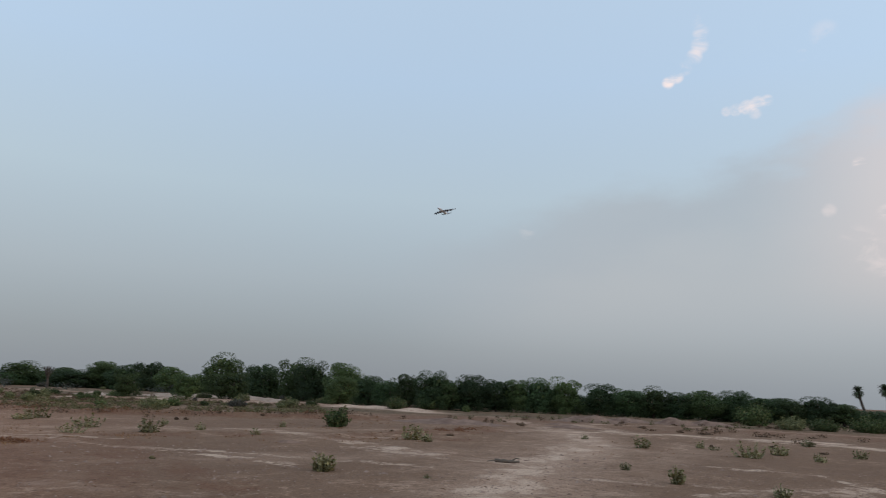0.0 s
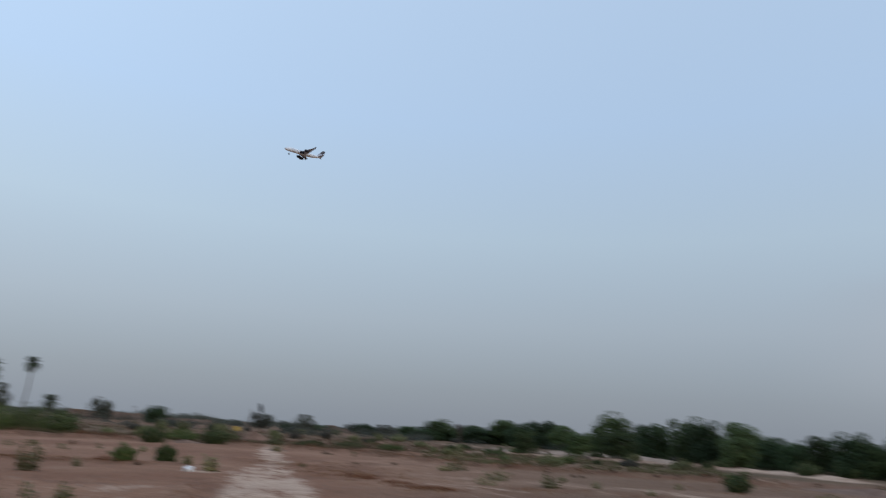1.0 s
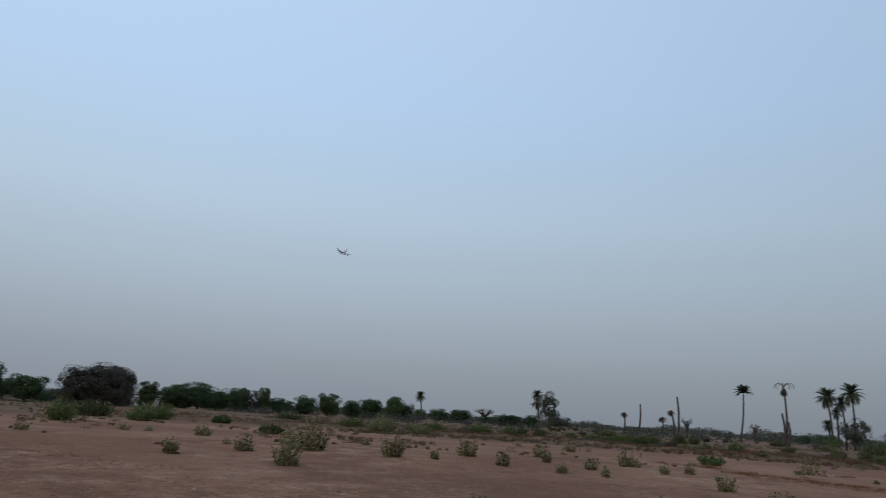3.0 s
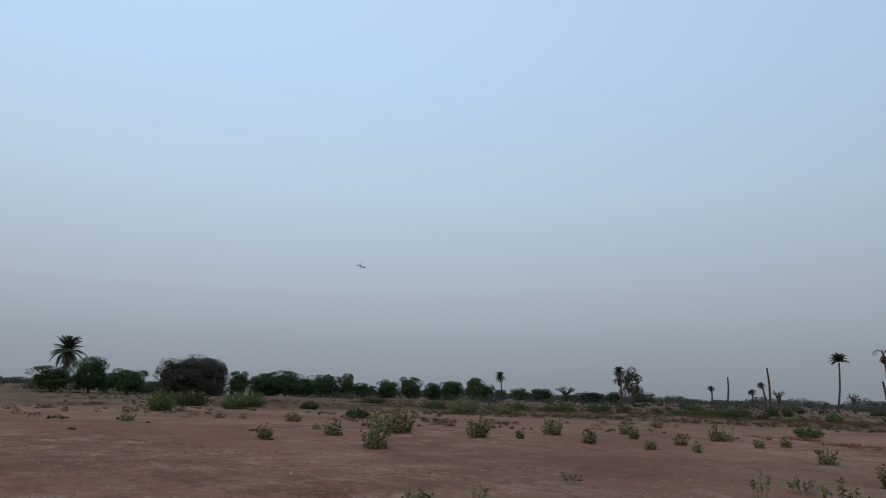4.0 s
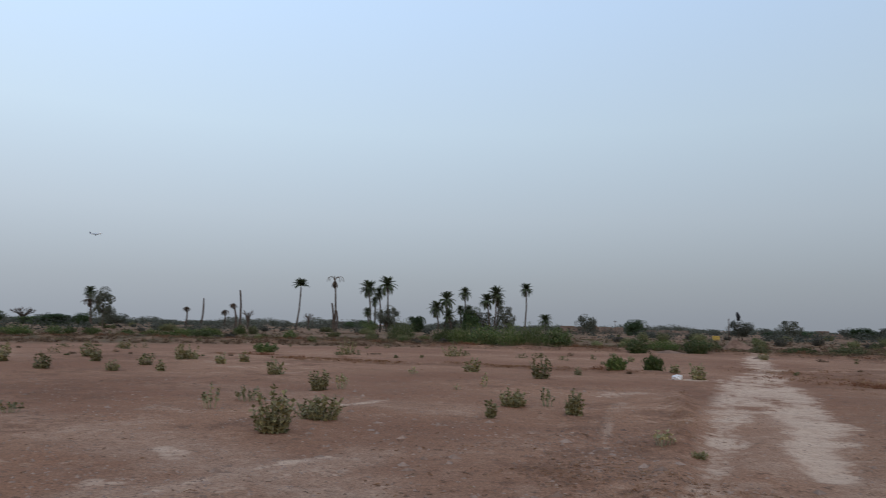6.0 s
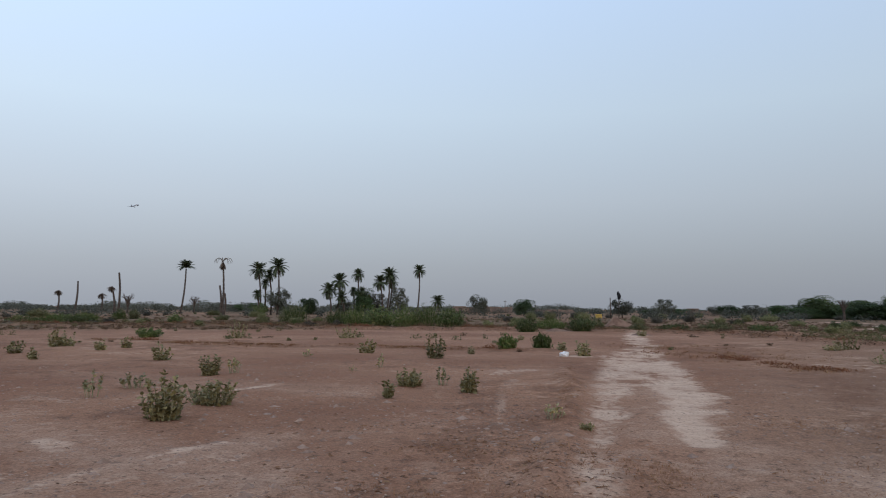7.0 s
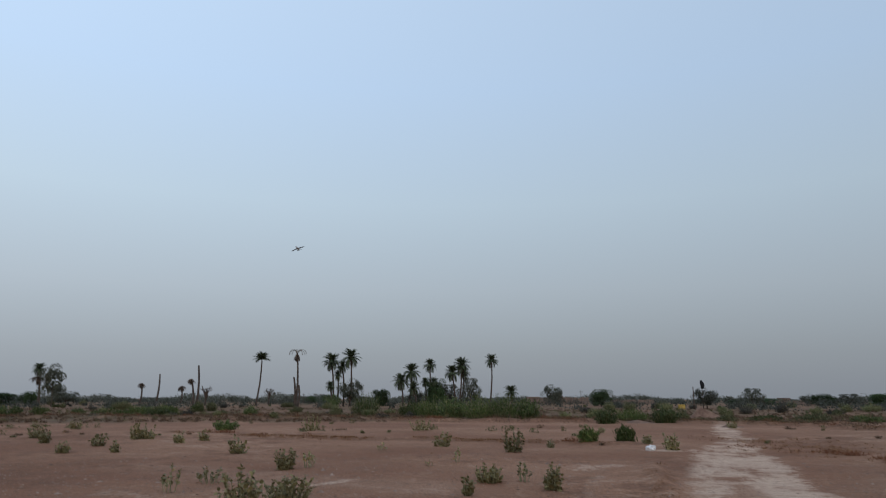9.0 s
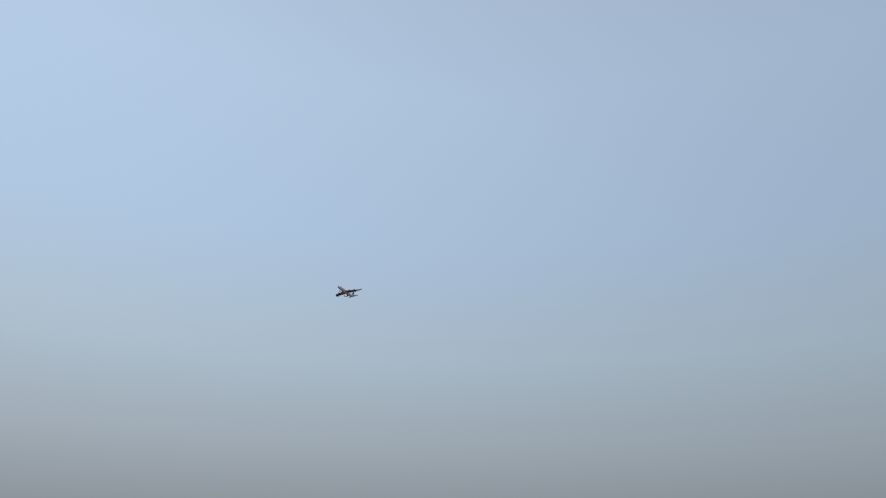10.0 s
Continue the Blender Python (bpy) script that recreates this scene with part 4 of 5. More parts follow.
def palm_trunk(base, top, thick, rnd):
    b, c = Vector(base), Vector(top)
    n = 26
    pts, rad = [], []
    for i in range(n + 1):
        s = i / n
        p = b.lerp(c, s)
        p += Vector((1, 0.4, 0)) * (0.25 * math.sin(s * math.pi) * rnd.uniform(0.8, 1.0))
        pts.append(p - b)
        rad.append(thick * (1.25 - 0.45 * s) * (1.12 if i % 2 else 0.94) * (1.35 if i == 0 else 1))
    pts[0].z -= 0.3
    return pts, rad


def palm(k, xb, yb, xt, yt, zt, spread, state="live", ribs=9):
    rnd = random.Random(100 + k)
    z0 = floor_z(xb, yb)
    what = {"live": "tall date palm with a grey trunk and green feather crown", "dead": "dying date palm, its brown fronds hanging down the trunk"}[state]
    top = empty("date_palm", Matrix.Translation((xb, yb, z0)))
    tagged(top, what, "palm tree", "date palms")
    pts, rad = palm_trunk((xb, yb, z0), (xt, yt, zt - (0.0 if state == "dead" else 0.3 * spread)), 0.17, rnd)
    v, f = tube(pts, rad, 8)
    child("trunk", mesh("trunk", v, f, PALM_BARK), top)
    head = pts[-1]
    length = spread * (1.22 if state != "dead" else 1.15 if ribs else 1.9)
    if state != "dead":
        for i in range(44):
            up = 80 - (62 if k == 0 else 112) * (i / 43) ** (1.0 if k == 0 else 1.15) + rnd.uniform(-8, 8)
            m = Matrix.Translation(head + Vector((0, 0, 0.05 * length))) @ Matrix.Rotation(i * 2.399 + rnd.uniform(-0.2, 0.2), 4, "Z") @ Matrix.Rotation(radians(-up), 4, "Y")
            child("frond", FRONDS[0 if up > 30 else 1 if up > -10 else 2], top, "", m @ Matrix.Scale(length * rnd.uniform(0.85, 1.1), 4))
    for i in range(34 if state == "dead" else 0 if k == 0 else 3):
        up, le = rnd.uniform(-88, -58 if ribs else -20), length * rnd.uniform(0.6, 0.9)
        m = Matrix.Translation(head) @ Matrix.Rotation(i * 2.1 + rnd.uniform(-0.3, 0.3), 4, "Z") @ Matrix.Rotation(radians(-up), 4, "Y")
        child("dead_frond", DEAD_FRONDS[i % 2], top, "dry brown hanging frond" if i == 0 else "", m @ Matrix.Scale(le, 4))
    if state == "dead":
        for i in range(ribs):
            m = Matrix.Translation(head) @ Matrix.Rotation(i * 0.7 + rnd.uniform(-0.2, 0.2), 4, "Z")
            child("bare_rib", RIB, top, "bare arched leaf rib" if i == 0 else "", m @ Matrix.Scale(length * rnd.uniform(0.8, 1.05), 4))
    return top


def palms():
    k = 0
    for rows in (PALM_LIVE_A, PALM_LIVE_B):
        for r in rows:
            palm(k, *r)
            k += 1
    for i, r in enumerate(PALM_DEAD):
        palm(k, *r, state="dead", ribs=9 if i == 0 else 0)
        k += 1
    for r in PALM_SMALL:
        palm(k, *r, state="dead", ribs=0)
        k += 1
    for xb, yb, xt, yt, zt, w in PALM_STUMP:
        rnd = random.Random(k)
        z0 = floor_z(xb, yb)
        pts, rad = palm_trunk((xb, yb, z0), (xt, yt, zt), 0.19, rnd)
        v, f = tube(pts, rad, 8)
        ob = new("palm_trunk", mesh("palm_trunk", v, f, PALM_BARK))
        ob.matrix_basis = Matrix.Translation((xb, yb, z0))
        tagged(ob, "bare headless trunk of a dead palm", "palm trunk", "dead palm trunks")
        k += 1


palms()


def bare_tree(k, xb, yb, xt, yt, zt, spread):
    rnd = random.Random(300 + k)
    g = 0.6 + 0.35 * spread
    bits = [tube([(0, 0, -0.2), (0.05, 0, zt * 0.3), (xt - xb, 0, zt * 0.55)], (0.22, 0.17, 0.11), 6)]
    for i in range(20):
        a = rnd.uniform(0, 6.28)
        z = zt * rnd.uniform(0.28, 0.55)
        r = spread * rnd.uniform(0.5, 1.0)
        mid = Vector((r * 0.5 * math.cos(a), r * 0.5 * math.sin(a), z + (zt - z) * 0.45))
        end = Vector((r * math.cos(a), r * math.sin(a), zt * rnd.uniform(0.75, 1.0)))
        bits.append(tube([(0, 0, z), mid, end], (0.09 * g, 0.06 * g, 0.025 * g), 5))
        for _ in range(5):
            e2 = end + Vector((rnd.uniform(-0.5, 0.5), rnd.uniform(-0.5, 0.5), rnd.uniform(-0.1, 0.4))) * spread * 0.5
            bits.append(tube([mid.lerp(end, 0.6), e2], (0.035 * g, 0.015 * g), 4))
    v, f = merge(bits)
    ob = new("bare_tree", mesh("bare_tree", v, f, PALM_BARK))
    ob.matrix_basis = Matrix.Translation((xb, yb, floor_z(xb, yb)))
    tagged(ob, "leafless dry tree with grey-brown branches", "tree", "bare trees")


for k, r in enumerate(BARE_TREE):
    bare_tree(k, *r)

# ======== scrub ========


def milkweed(k, x, y, high, wide, thin=False, single_leaves=False):
    """Upright stems with pairs of broad grey-green leaves, each pair turned a quarter from the last."""
    rnd = random.Random(500 + k)
    dist = math.hypot(x, y)
    top = empty("milkweed_plant", Matrix.Translation((x, y, floor_z(x, y))) @ Matrix.Rotation(rnd.uniform(0, 6.28), 4, "Z"))
    tagged(top, "sparse yellowing milkweed plant on bare soil" if thin else "leafy grey-green milkweed plant on bare soil", "shrub", "milkweed plants")
    stems, leaves = [], []
    n = min(18 if dist > 20 else 40, max(4, int((14 if thin else 36) * wide / max(high, 0.3) ** 0.5)))
    size = min(0.074 if dist < 20 else 0.1, max(0.05, high * 0.24))
    mat = MILK_SPARSE if thin else MILK_LEAF
    for i in range(n):
        a = i * 2.399
        r = 0.5 * wide * math.sqrt((i + 0.3) / n)
        h = high * rnd.uniform(0.4, 1.06) * (1 - 0.3 * (2 * r / wide) ** 2)
        root = Vector((0.6 * r * math.cos(a), 0.6 * r * math.sin(a), -0.02))
        tip = Vector((r * math.cos(a), r * math.sin(a), h))
        mid = root.lerp(tip, 0.5) + Vector((rnd.uniform(-1, 1), rnd.uniform(-1, 1), 0)) * 0.03
        stems.append(tube([root, mid, tip], (0.008, 0.007, 0.004), 4, False))
        pairs = max(2, int(h / ((0.043 if dist < 20 else 0.065) if not thin else 0.06)))
        for j in range(pairs):
            s = (0.5 if thin else 0.04) + (0.97 if not thin else 0.52) * (j + rnd.uniform(0, 0.5)) / pairs
            p = root.lerp(mid, s * 2) if s < 0.5 else mid.lerp(tip, min(1, s * 2 - 1))
            for side in (0, math.pi):
                if rnd.random() < (0.25 if thin else 0.1):
                    continue
                turn = j * math.pi / 2 + side + a + rnd.uniform(-0.4, 0.4)
                le = size * rnd.uniform(0.7, 1.3) * (1.15 - 0.4 * s)
                m = Matrix.Translation(p) @ Matrix.Rotation(turn, 4, "Z") @ Matrix.Rotation(-radians(rnd.uniform(0, 72)), 4, "Y") @ Matrix.Rotation(radians(rnd.uniform(-55, 55)), 4, "X") @ Matrix.Scale(le, 4)
                leaves.append(m)
    for v, f in stems:
        child("stem", mesh("stem", v, f, STEM), top)
    if single_leaves:
        for m in leaves[::2][:290]:
            child("leaf", LEAVES[thin][rnd.randrange(3)], top, "", m)
        leaves = leaves[1::2]
    if leaves:
        shapes = [leaf_shape(1, 0.8, 0.1, d) for d in (0.05, 0.2, 0.35)]
        v, f = merge([place_shape(shapes[rnd.randrange(3)], m) for m in leaves])
        child("foliage", mesh("foliage", v, f, mat), top)
    return top


LEAVES = {flag: [mesh("leaf", *leaf_shape(1, 0.76, 0.1, d), mat) for d in (0.05, 0.2, 0.35)] for flag, mat in ((False, MILK_LEAF), (True, MILK_SPARSE))}


def bush(k, x, y, high, wide, leaf=BUSH_LEAF, label="dense dark green bush on the plain", reedy=False):
    """A many-stemmed bush: thin upright twigs and a great many small leaves."""
    rnd = np.random.default_rng(900 + k)
    top = empty("bush", Matrix.Translation((x, y, floor_z(x, y))))
    tagged(top, label, "bush", "bushes on the plain")
    n = int(min(60, 16 + (16 if reedy else 12) * wide))
    stems, pts = [], []
    for i in range(n):
        a, r = i * 2.399, 0.5 * wide * math.sqrt((i + 0.5) / n)
        h = 1.12 * high * rnd.uniform(0.4, 1.02) * (1 - (0.5 if reedy else 0.4) * (2 * r / wide) ** 2)
        root, tip = np.array([0.5 * r * math.cos(a), 0.5 * r * math.sin(a), -0.03]), np.array([r * math.cos(a), r * math.sin(a), h])
        stems.append(tube([root, (root + tip) / 2 + rnd.normal(size=3) * 0.04, tip], (0.015, 0.011, 0.004), 4, False))
        s = rnd.uniform(0.08, 1.02, 60)[:, None]
        pts.append(root + (tip - root) * s + rnd.normal(size=(60, 3)) * np.array([0.10, 0.10, 0.07]) * max(0.5, min(1.6, high)))
    pts = np.concatenate(pts)
    pts[:, 2] = np.clip(pts[:, 2], 0.02, None)
    v, f = merge(stems)
    child("twig_frame", mesh("twig_frame", v, f, STEM), top)
    out = None if reedy else pts - np.array([0, 0, 0.35 * high])
    v, f = scatter_quads(pts, 0.038 if reedy else 0.045 + 0.026 * min(high, 2), rnd, 5.0 if reedy else 1.8, 1.5 if reedy else 0.0, out)
    child("foliage", mesh("foliage", v, f, leaf), top)


def scrub():
    k = 0
    for rows in (MILK_PATH_A, MILK_PATH_B, MILK_WEST_A, MILK_WEST_B, MILK_EAST_A, MILK_EAST_B, MILK_PATH2):
        for i, (x, y, h, w) in enumerate(rows):
            thin = rows is MILK_PATH_A and i in (2, 3, 5, 14, 15, 18, 21) or rows is MILK_WEST_B or rows is MILK_PATH2 and i == 0
            milkweed(k, x, y, h, w, thin, math.hypot(x, y) < 11.3)
            k += 1
    for rows in (BUSH_PATH, BUSH_WEST, BUSH_EAST):
        for i, (x, y, h, w) in enumerate(rows):
            olive = (k % 4 == 0)
            if rows is BUSH_WEST and i % 3 != 2 or rows is BUSH_PATH and (i in (0, 1, 2, 4, 5, 7, 8) or i > 9 and i % 3 == 0):
                bush(k, x, y, h * (1.2, 0.95, 1.05)[i % 3], w * 1.1, REED_LEAF, "tall green reedy shrub in a long thicket" if rows is BUSH_PATH and i < 7 else "upright green broom-like shrub", True)
                k += 1
                continue
            bush(k, x, y, h, w, OLIVE_LEAF if olive else BUSH_LEAF, "olive-grey scrub bush on the plain" if olive else "dense dark green bush on the plain")
            k += 1
    # mixed shrubs on the rough ground beyond the bank
    rnd = random.Random(77)
    for i in range(170):
        r, a = (rnd.uniform(53, 88), radians(rnd.uniform(7, 46))) if i < 34 else (rnd.uniform(58, 95), radians(rnd.uniform(-52, 6))) if i < 96 else (rnd.uniform(90, 190), radians(rnd.uniform(-40, 40)))
        kind = rnd.random()
        leaf, label = (OLIVE_LEAF, "olive-grey scrub bush on the plain") if kind < 0.5 else (BUSH_LEAF, "small green bush on rough ground") if kind < 0.72 else (BROWN_TREE_LEAF, "dry grey-brown bush on rough ground")
        h = rnd.uniform(0.3, 0.95) * (0.8 if i < 34 else 0.8 if i < 96 else 1.4)
        bush(k, r * math.sin(a), r * math.cos(a), h, h * rnd.uniform(1.2, 2.8), leaf, label)
        k += 1


scrub()

# ======== earth heaps, litter and weeds ========


def mound(k, x, y, high, wide, mat, label):
    """A dumped heap: an uneven low dome that runs out into the ground."""
    n, rings = 28, 9
    v, f = [], []
    ax, ay, turn = 0.5 * wide, 0.5 * wide * 0.62, math.atan2(-x, y)
    for i in range(rings):
        s = (i + 1) / rings
        for j in range(n):
            a = 2 * math.pi * j / n
            wob = 1 + 0.22 * noise.noise(Vector((math.cos(a) * 1.3 + k * 7, math.sin(a) * 1.3, 0)))
            px, py = ax * s * wob * math.cos(a), ay * s * wob * math.sin(a)
            h = high * (math.cos(min(s, 1) * math.pi) * 0.5 + 0.5) * (1 + 0.55 * noise.noise(Vector((px * 1.1 + k * 3, py * 1.1, 2)))) + high * 0.12 * noise.noise(Vector((px * 4, py * 4, k)))
            v.append((px, py, h if i < rings - 1 else -0.06))
    v.append((0, 0, high))
    for i in range(rings - 1):
        for j in range(n):
            a, b = i * n + j, i * n + (j + 1) % n
            f.append((a, a + n, b + n, b))
    for j in range(n):
        f.append((len(v) - 1, j, (j + 1) % n))
    ob = new("earth_mound", mesh("earth_mound", v, f, mat, True))
    ob.matrix_basis = Matrix.Translation((x, y, floor_z(x, y))) @ Matrix.Rotation(turn, 4, "Z")
    tagged(ob, label, "mound", "earth mounds")


for k, r in enumerate(MOUND_BROWN[:7] + MOUND_BROWN[8:]):
    mound(k, r[0], r[1], r[2] * 0.5, r[3] * 1.6, MOUND, "low heap of dug reddish-brown earth")
for k, r in enumerate(MOUND_PALE):
    mound(20 + k, r[0], r[1], r[2] * 0.7, r[3] * 1.7, RUBBLE, "low heap of pale gravel on the plain")


def fan_points(rnd, count, r0, r1, a0, a1, power=1.0):
    r = r0 + (r1 - r0) * rnd.uniform(0, 1, count) ** power
    a = np.radians(rnd.uniform(a0, a1, count))
    return r * np.sin(a), r * np.cos(a)


def clods():
    """Crumbs and small stones strewn over the soil."""
    rnd = np.random.default_rng(11)
    for name, count, lo, hi, mat, label, power in (("soil_crumbs", 26000, 0.007, 0.026, CLOD, "brown soil crumbs and litter on the ground", 1.3), ("earth_clods", 4200, 0.007, 0.022, MOUND, "dark broken clods of earth", 1.2), ("pale_pebbles", 1500, 0.006, 0.016, RUBBLE, "pale pebbles scattered on the soil", 1.1)):
        x, y = fan_points(rnd, count, 3.2, 22, -85, 88, power)
        if name == "earth_clods":
            # the rough shoulder beside the worn track, and broken ground east of it
            x = np.concatenate([x, rnd.normal(0.3, 0.5, 2200), rnd.normal(4.6, 0.9, 1200)])
            y = np.concatenate([y, rnd.uniform(4.2, 13, 2200), rnd.uniform(6.5, 13, 1200)])
        keep = lattice(x, y, 1.1, 9) + rnd.uniform(-0.9, 0.9, len(x)) > 0
        for line, w0, w1, k in TRACKS[:3]:
            keep &= near_line(x, y, line)[0] > rnd.uniform(0.4, 1.3, len(x)) * w1
        x, y = x[keep], y[keep]
        z = relief(x, y)
        s = rnd.uniform(lo, hi, len(x)) * (1 + 1.6 * (rnd.uniform(0, 1, len(x)) > 0.96))
        base = np.array([(1, 0, 0), (0, 1, 0), (-1, 0, 0), (0, -1, 0), (0, 0, 0.8), (0, 0, -0.4)], float)
        tri = np.array([(0, 1, 4), (1, 2, 4), (2, 3, 4), (3, 0, 4), (1, 0, 5), (2, 1, 5), (3, 2, 5), (0, 3, 5)])
        v = base[None] * rnd.uniform(0.55, 1.35, (len(x), 6, 1)) * s[:, None, None] * np.array([1.5, 1.0, 0.8])
        t = rnd.uniform(0, 6.28, len(x))
        c, q = np.cos(t)[:, None], np.sin(t)[:, None]
        v = np.stack([v[..., 0] * c - v[..., 1] * q + x[:, None], v[..., 0] * q + v[..., 1] * c + y[:, None], v[..., 2] + z[:, None]], -1)
        f = (np.arange(len(x))[:, None, None] * 6 + tri).reshape(-1, 3)
        tagged(new(name, mesh(name, v.reshape(-1, 3), f, mat)), label, "stones" if "pebble" in name else "soil", kind="stuff")


clods()


def blades(x, y, z, high, per, rnd, spread, width):
    """Tufts of thin bent blades."""
    n = len(x) * per
    X, Y, Z, H = (np.repeat(a, per) for a in (x, y, z, high))
    a = rnd.uniform(0, 6.28, n)
    d = np.stack([np.cos(a), np.sin(a)], 1)
    o = rnd.normal(size=(n, 2)) * (H * spread * 0.35)[:, None]
    lean = rnd.uniform(0.1, 0.8, n) * H * spread
    h = H * rnd.uniform(0.5, 1.05, n)
    w = width * rnd.uniform(0.6, 1.3, n)
    side = np.stack([-d[:, 1], d[:, 0]], 1)
    root = np.stack([X + o[:, 0], Y + o[:, 1]], 1)
    p0 = np.concatenate([root - side * w[:, None] / 2, (Z - 0.01)[:, None]], 1)
    p1 = np.concatenate([root + side * w[:, None] / 2, (Z - 0.01)[:, None]], 1)
    m = root + d * (lean * 0.35)[:, None]
    p2 = np.concatenate([m + side * w[:, None] * 0.4, (Z + h * 0.6)[:, None]], 1)
    p3 = np.concatenate([m - side * w[:, None] * 0.4, (Z + h * 0.6)[:, None]], 1)
    p4 = np.concatenate([root + d * lean[:, None], (Z + h)[:, None]], 1)
    v = np.stack([p0, p1, p2, p3, p4], 1).reshape(-1, 3)
    k = np.arange(n) * 5
    f = [(i, i + 1, i + 2, i + 3) for i in k] + [(i + 3, i + 2, i + 4) for i in k]
    return v, f


def dry_grass():
    rnd = np.random.default_rng(21)
    xs, ys, hs = [], [], []
    # near the eye: patches beside the tracks
    for cx, cy, sx, sy, n, h in ((4.45, 8.3, 0.25, 0.3, 90, 0.13), (4.4, 7.7, 0.25, 0.25, 90, 0.12), (3.9, 7.1, 0.4, 0.3, 70, 0.09), (4.6, 10.4, 0.5, 0.5, 80, 0.08), (1.8, 7.6, 0.3, 0.5, 80, 0.07), (8.2, 25.5, 1.1, 1.2, 160, 0.2), (9.3, 20.0, 0.8, 0.5, 110, 0.14), (7.4, 31.0, 1.0, 1.5, 120, 0.18),
                                 (-9.0, 5.2, 1.2, 0.5, 420, 0.06), (-11.8, 5.6, 1.2, 0.5, 420, 0.06), (-14.5, 7.2, 1.6, 0.7, 300, 0.07), (-7.2, 4.6, 0.7, 0.4, 240, 0.05), (-0.5, 7.4, 0.7, 0.7, 110, 0.09), (-0.6, 6.0, 0.7, 0.5, 60, 0.11), (0.4, 6.5, 0.7, 1.2, 90, 0.05), (-8.0, 22.0, 6, 4, 60, 0.06), (1.0, 12.5, 0.3, 2.0, 40, 0.08), (1.0, 8.0, 0.12, 0.5, 16, 0.16), (0.95, 7.6, 0.06, 0.06, 10, 0.26), (1.75, 7.2, 0.22, 1.1, 90, 0.06), (5.9, 7.3, 0.7, 0.55, 90, 0.12), (7.2, 7.8, 0.6, 0.6, 40, 0.13),
                                 (-0.2, 5.2, 0.7, 0.5, 70, 0.06), (4.0, 10.0, 0.5, 1.2, 60, 0.07), (-10.0, 5.6, 1.6, 0.5, 110, 0.07), (9.5, 29.0, 1.8, 3.0, 150, 0.16), (8.0, 24.5, 1.5, 0.8, 90, 0.13), (-14.5, 5.2, 2.4, 0.8, 150, 0.07), (-20.5, 6.4, 2.5, 0.6, 110, 0.08), (4.9, 7.7, 0.4, 0.5, 60, 0.1), (15.0, 20.4, 1.8, 0.7, 110, 0.15), (22.0, 20.0, 4.0, 3.0, 160, 0.12), (26.0, 9.0, 4.0, 2.5, 120, 0.1), (30.0, 24.0, 4.0, 1.0, 120, 0.14), (20.0, 15.8, 1.6, 1.0, 80, 0.13),
                                 (8.5, 22.0, 1.6, 3.5, 90, 0.09)):
        xs.append(rnd.normal(cx, sx, n)), ys.append(rnd.normal(cy, sy, n)), hs.append(np.full(n, h) * rnd.uniform(0.6, 1.4, n))
    # along the banks
    for line, width, high in BANKS:
        for (ax, ay), (bx, by) in zip(line, line[1:]):
            n = int(14 * math.hypot(bx - ax, by - ay))
            s = rnd.uniform(0, 1, n)
            xs.append(ax + (bx - ax) * s + rnd.normal(0, width * 0.6, n)), ys.append(ay + (by - ay) * s + rnd.normal(0, width * 0.6, n)), hs.append(rnd.uniform(0.04, 0.16, n))
    for line, n, width in ((DRY[0], 120, 0.34), (DRY[1], 50, 0.6), (DRY[3], 40, 0.5)):
        for (ax, ay), (bx, by) in zip(line, line[1:]):
            m = int(n * math.hypot(bx - ax, by - ay) / 2)
            s = rnd.uniform(0, 1, m)
            s = s[lattice(ax + (bx - ax) * s, ay + (by - ay) * s, 1.6, 51) > -0.1]
            m = len(s)
            xs.append(ax + (bx - ax) * s + rnd.normal(0, width, m)), ys.append(ay + (by - ay) * s + rnd.normal(0, width, m)), hs.append(rnd.uniform(0.08, 0.22, m))
    x, y, h = map(np.concatenate, (xs, ys, hs))
    keep = lattice(x, y, 0.9, 41) + 0.6 * lattice(x, y, 0.35, 42) + rnd.uniform(-0.25, 0.25, len(x)) > 0
    x, y, h = x[keep], y[keep], h[keep]
    far = np.hypot(x, y) > 18
    for name, sel, width, per in (("dry_grass", ~far, 0.006, 9), ("dry_grass_bank", far, 0.018, 7)):
        # thin tufts of a few blades
        v, f = blades(x[sel], y[sel], relief(x[sel], y[sel]), h[sel] * (0.34 if width < 0.01 else 0.4), per, rnd, 4.6 if width < 0.01 else 3.8, width)
        tagged(new(name, mesh(name, v, f, STRAW)), "patches of short dry orange-brown grass", "grass", kind="stuff")


dry_grass()


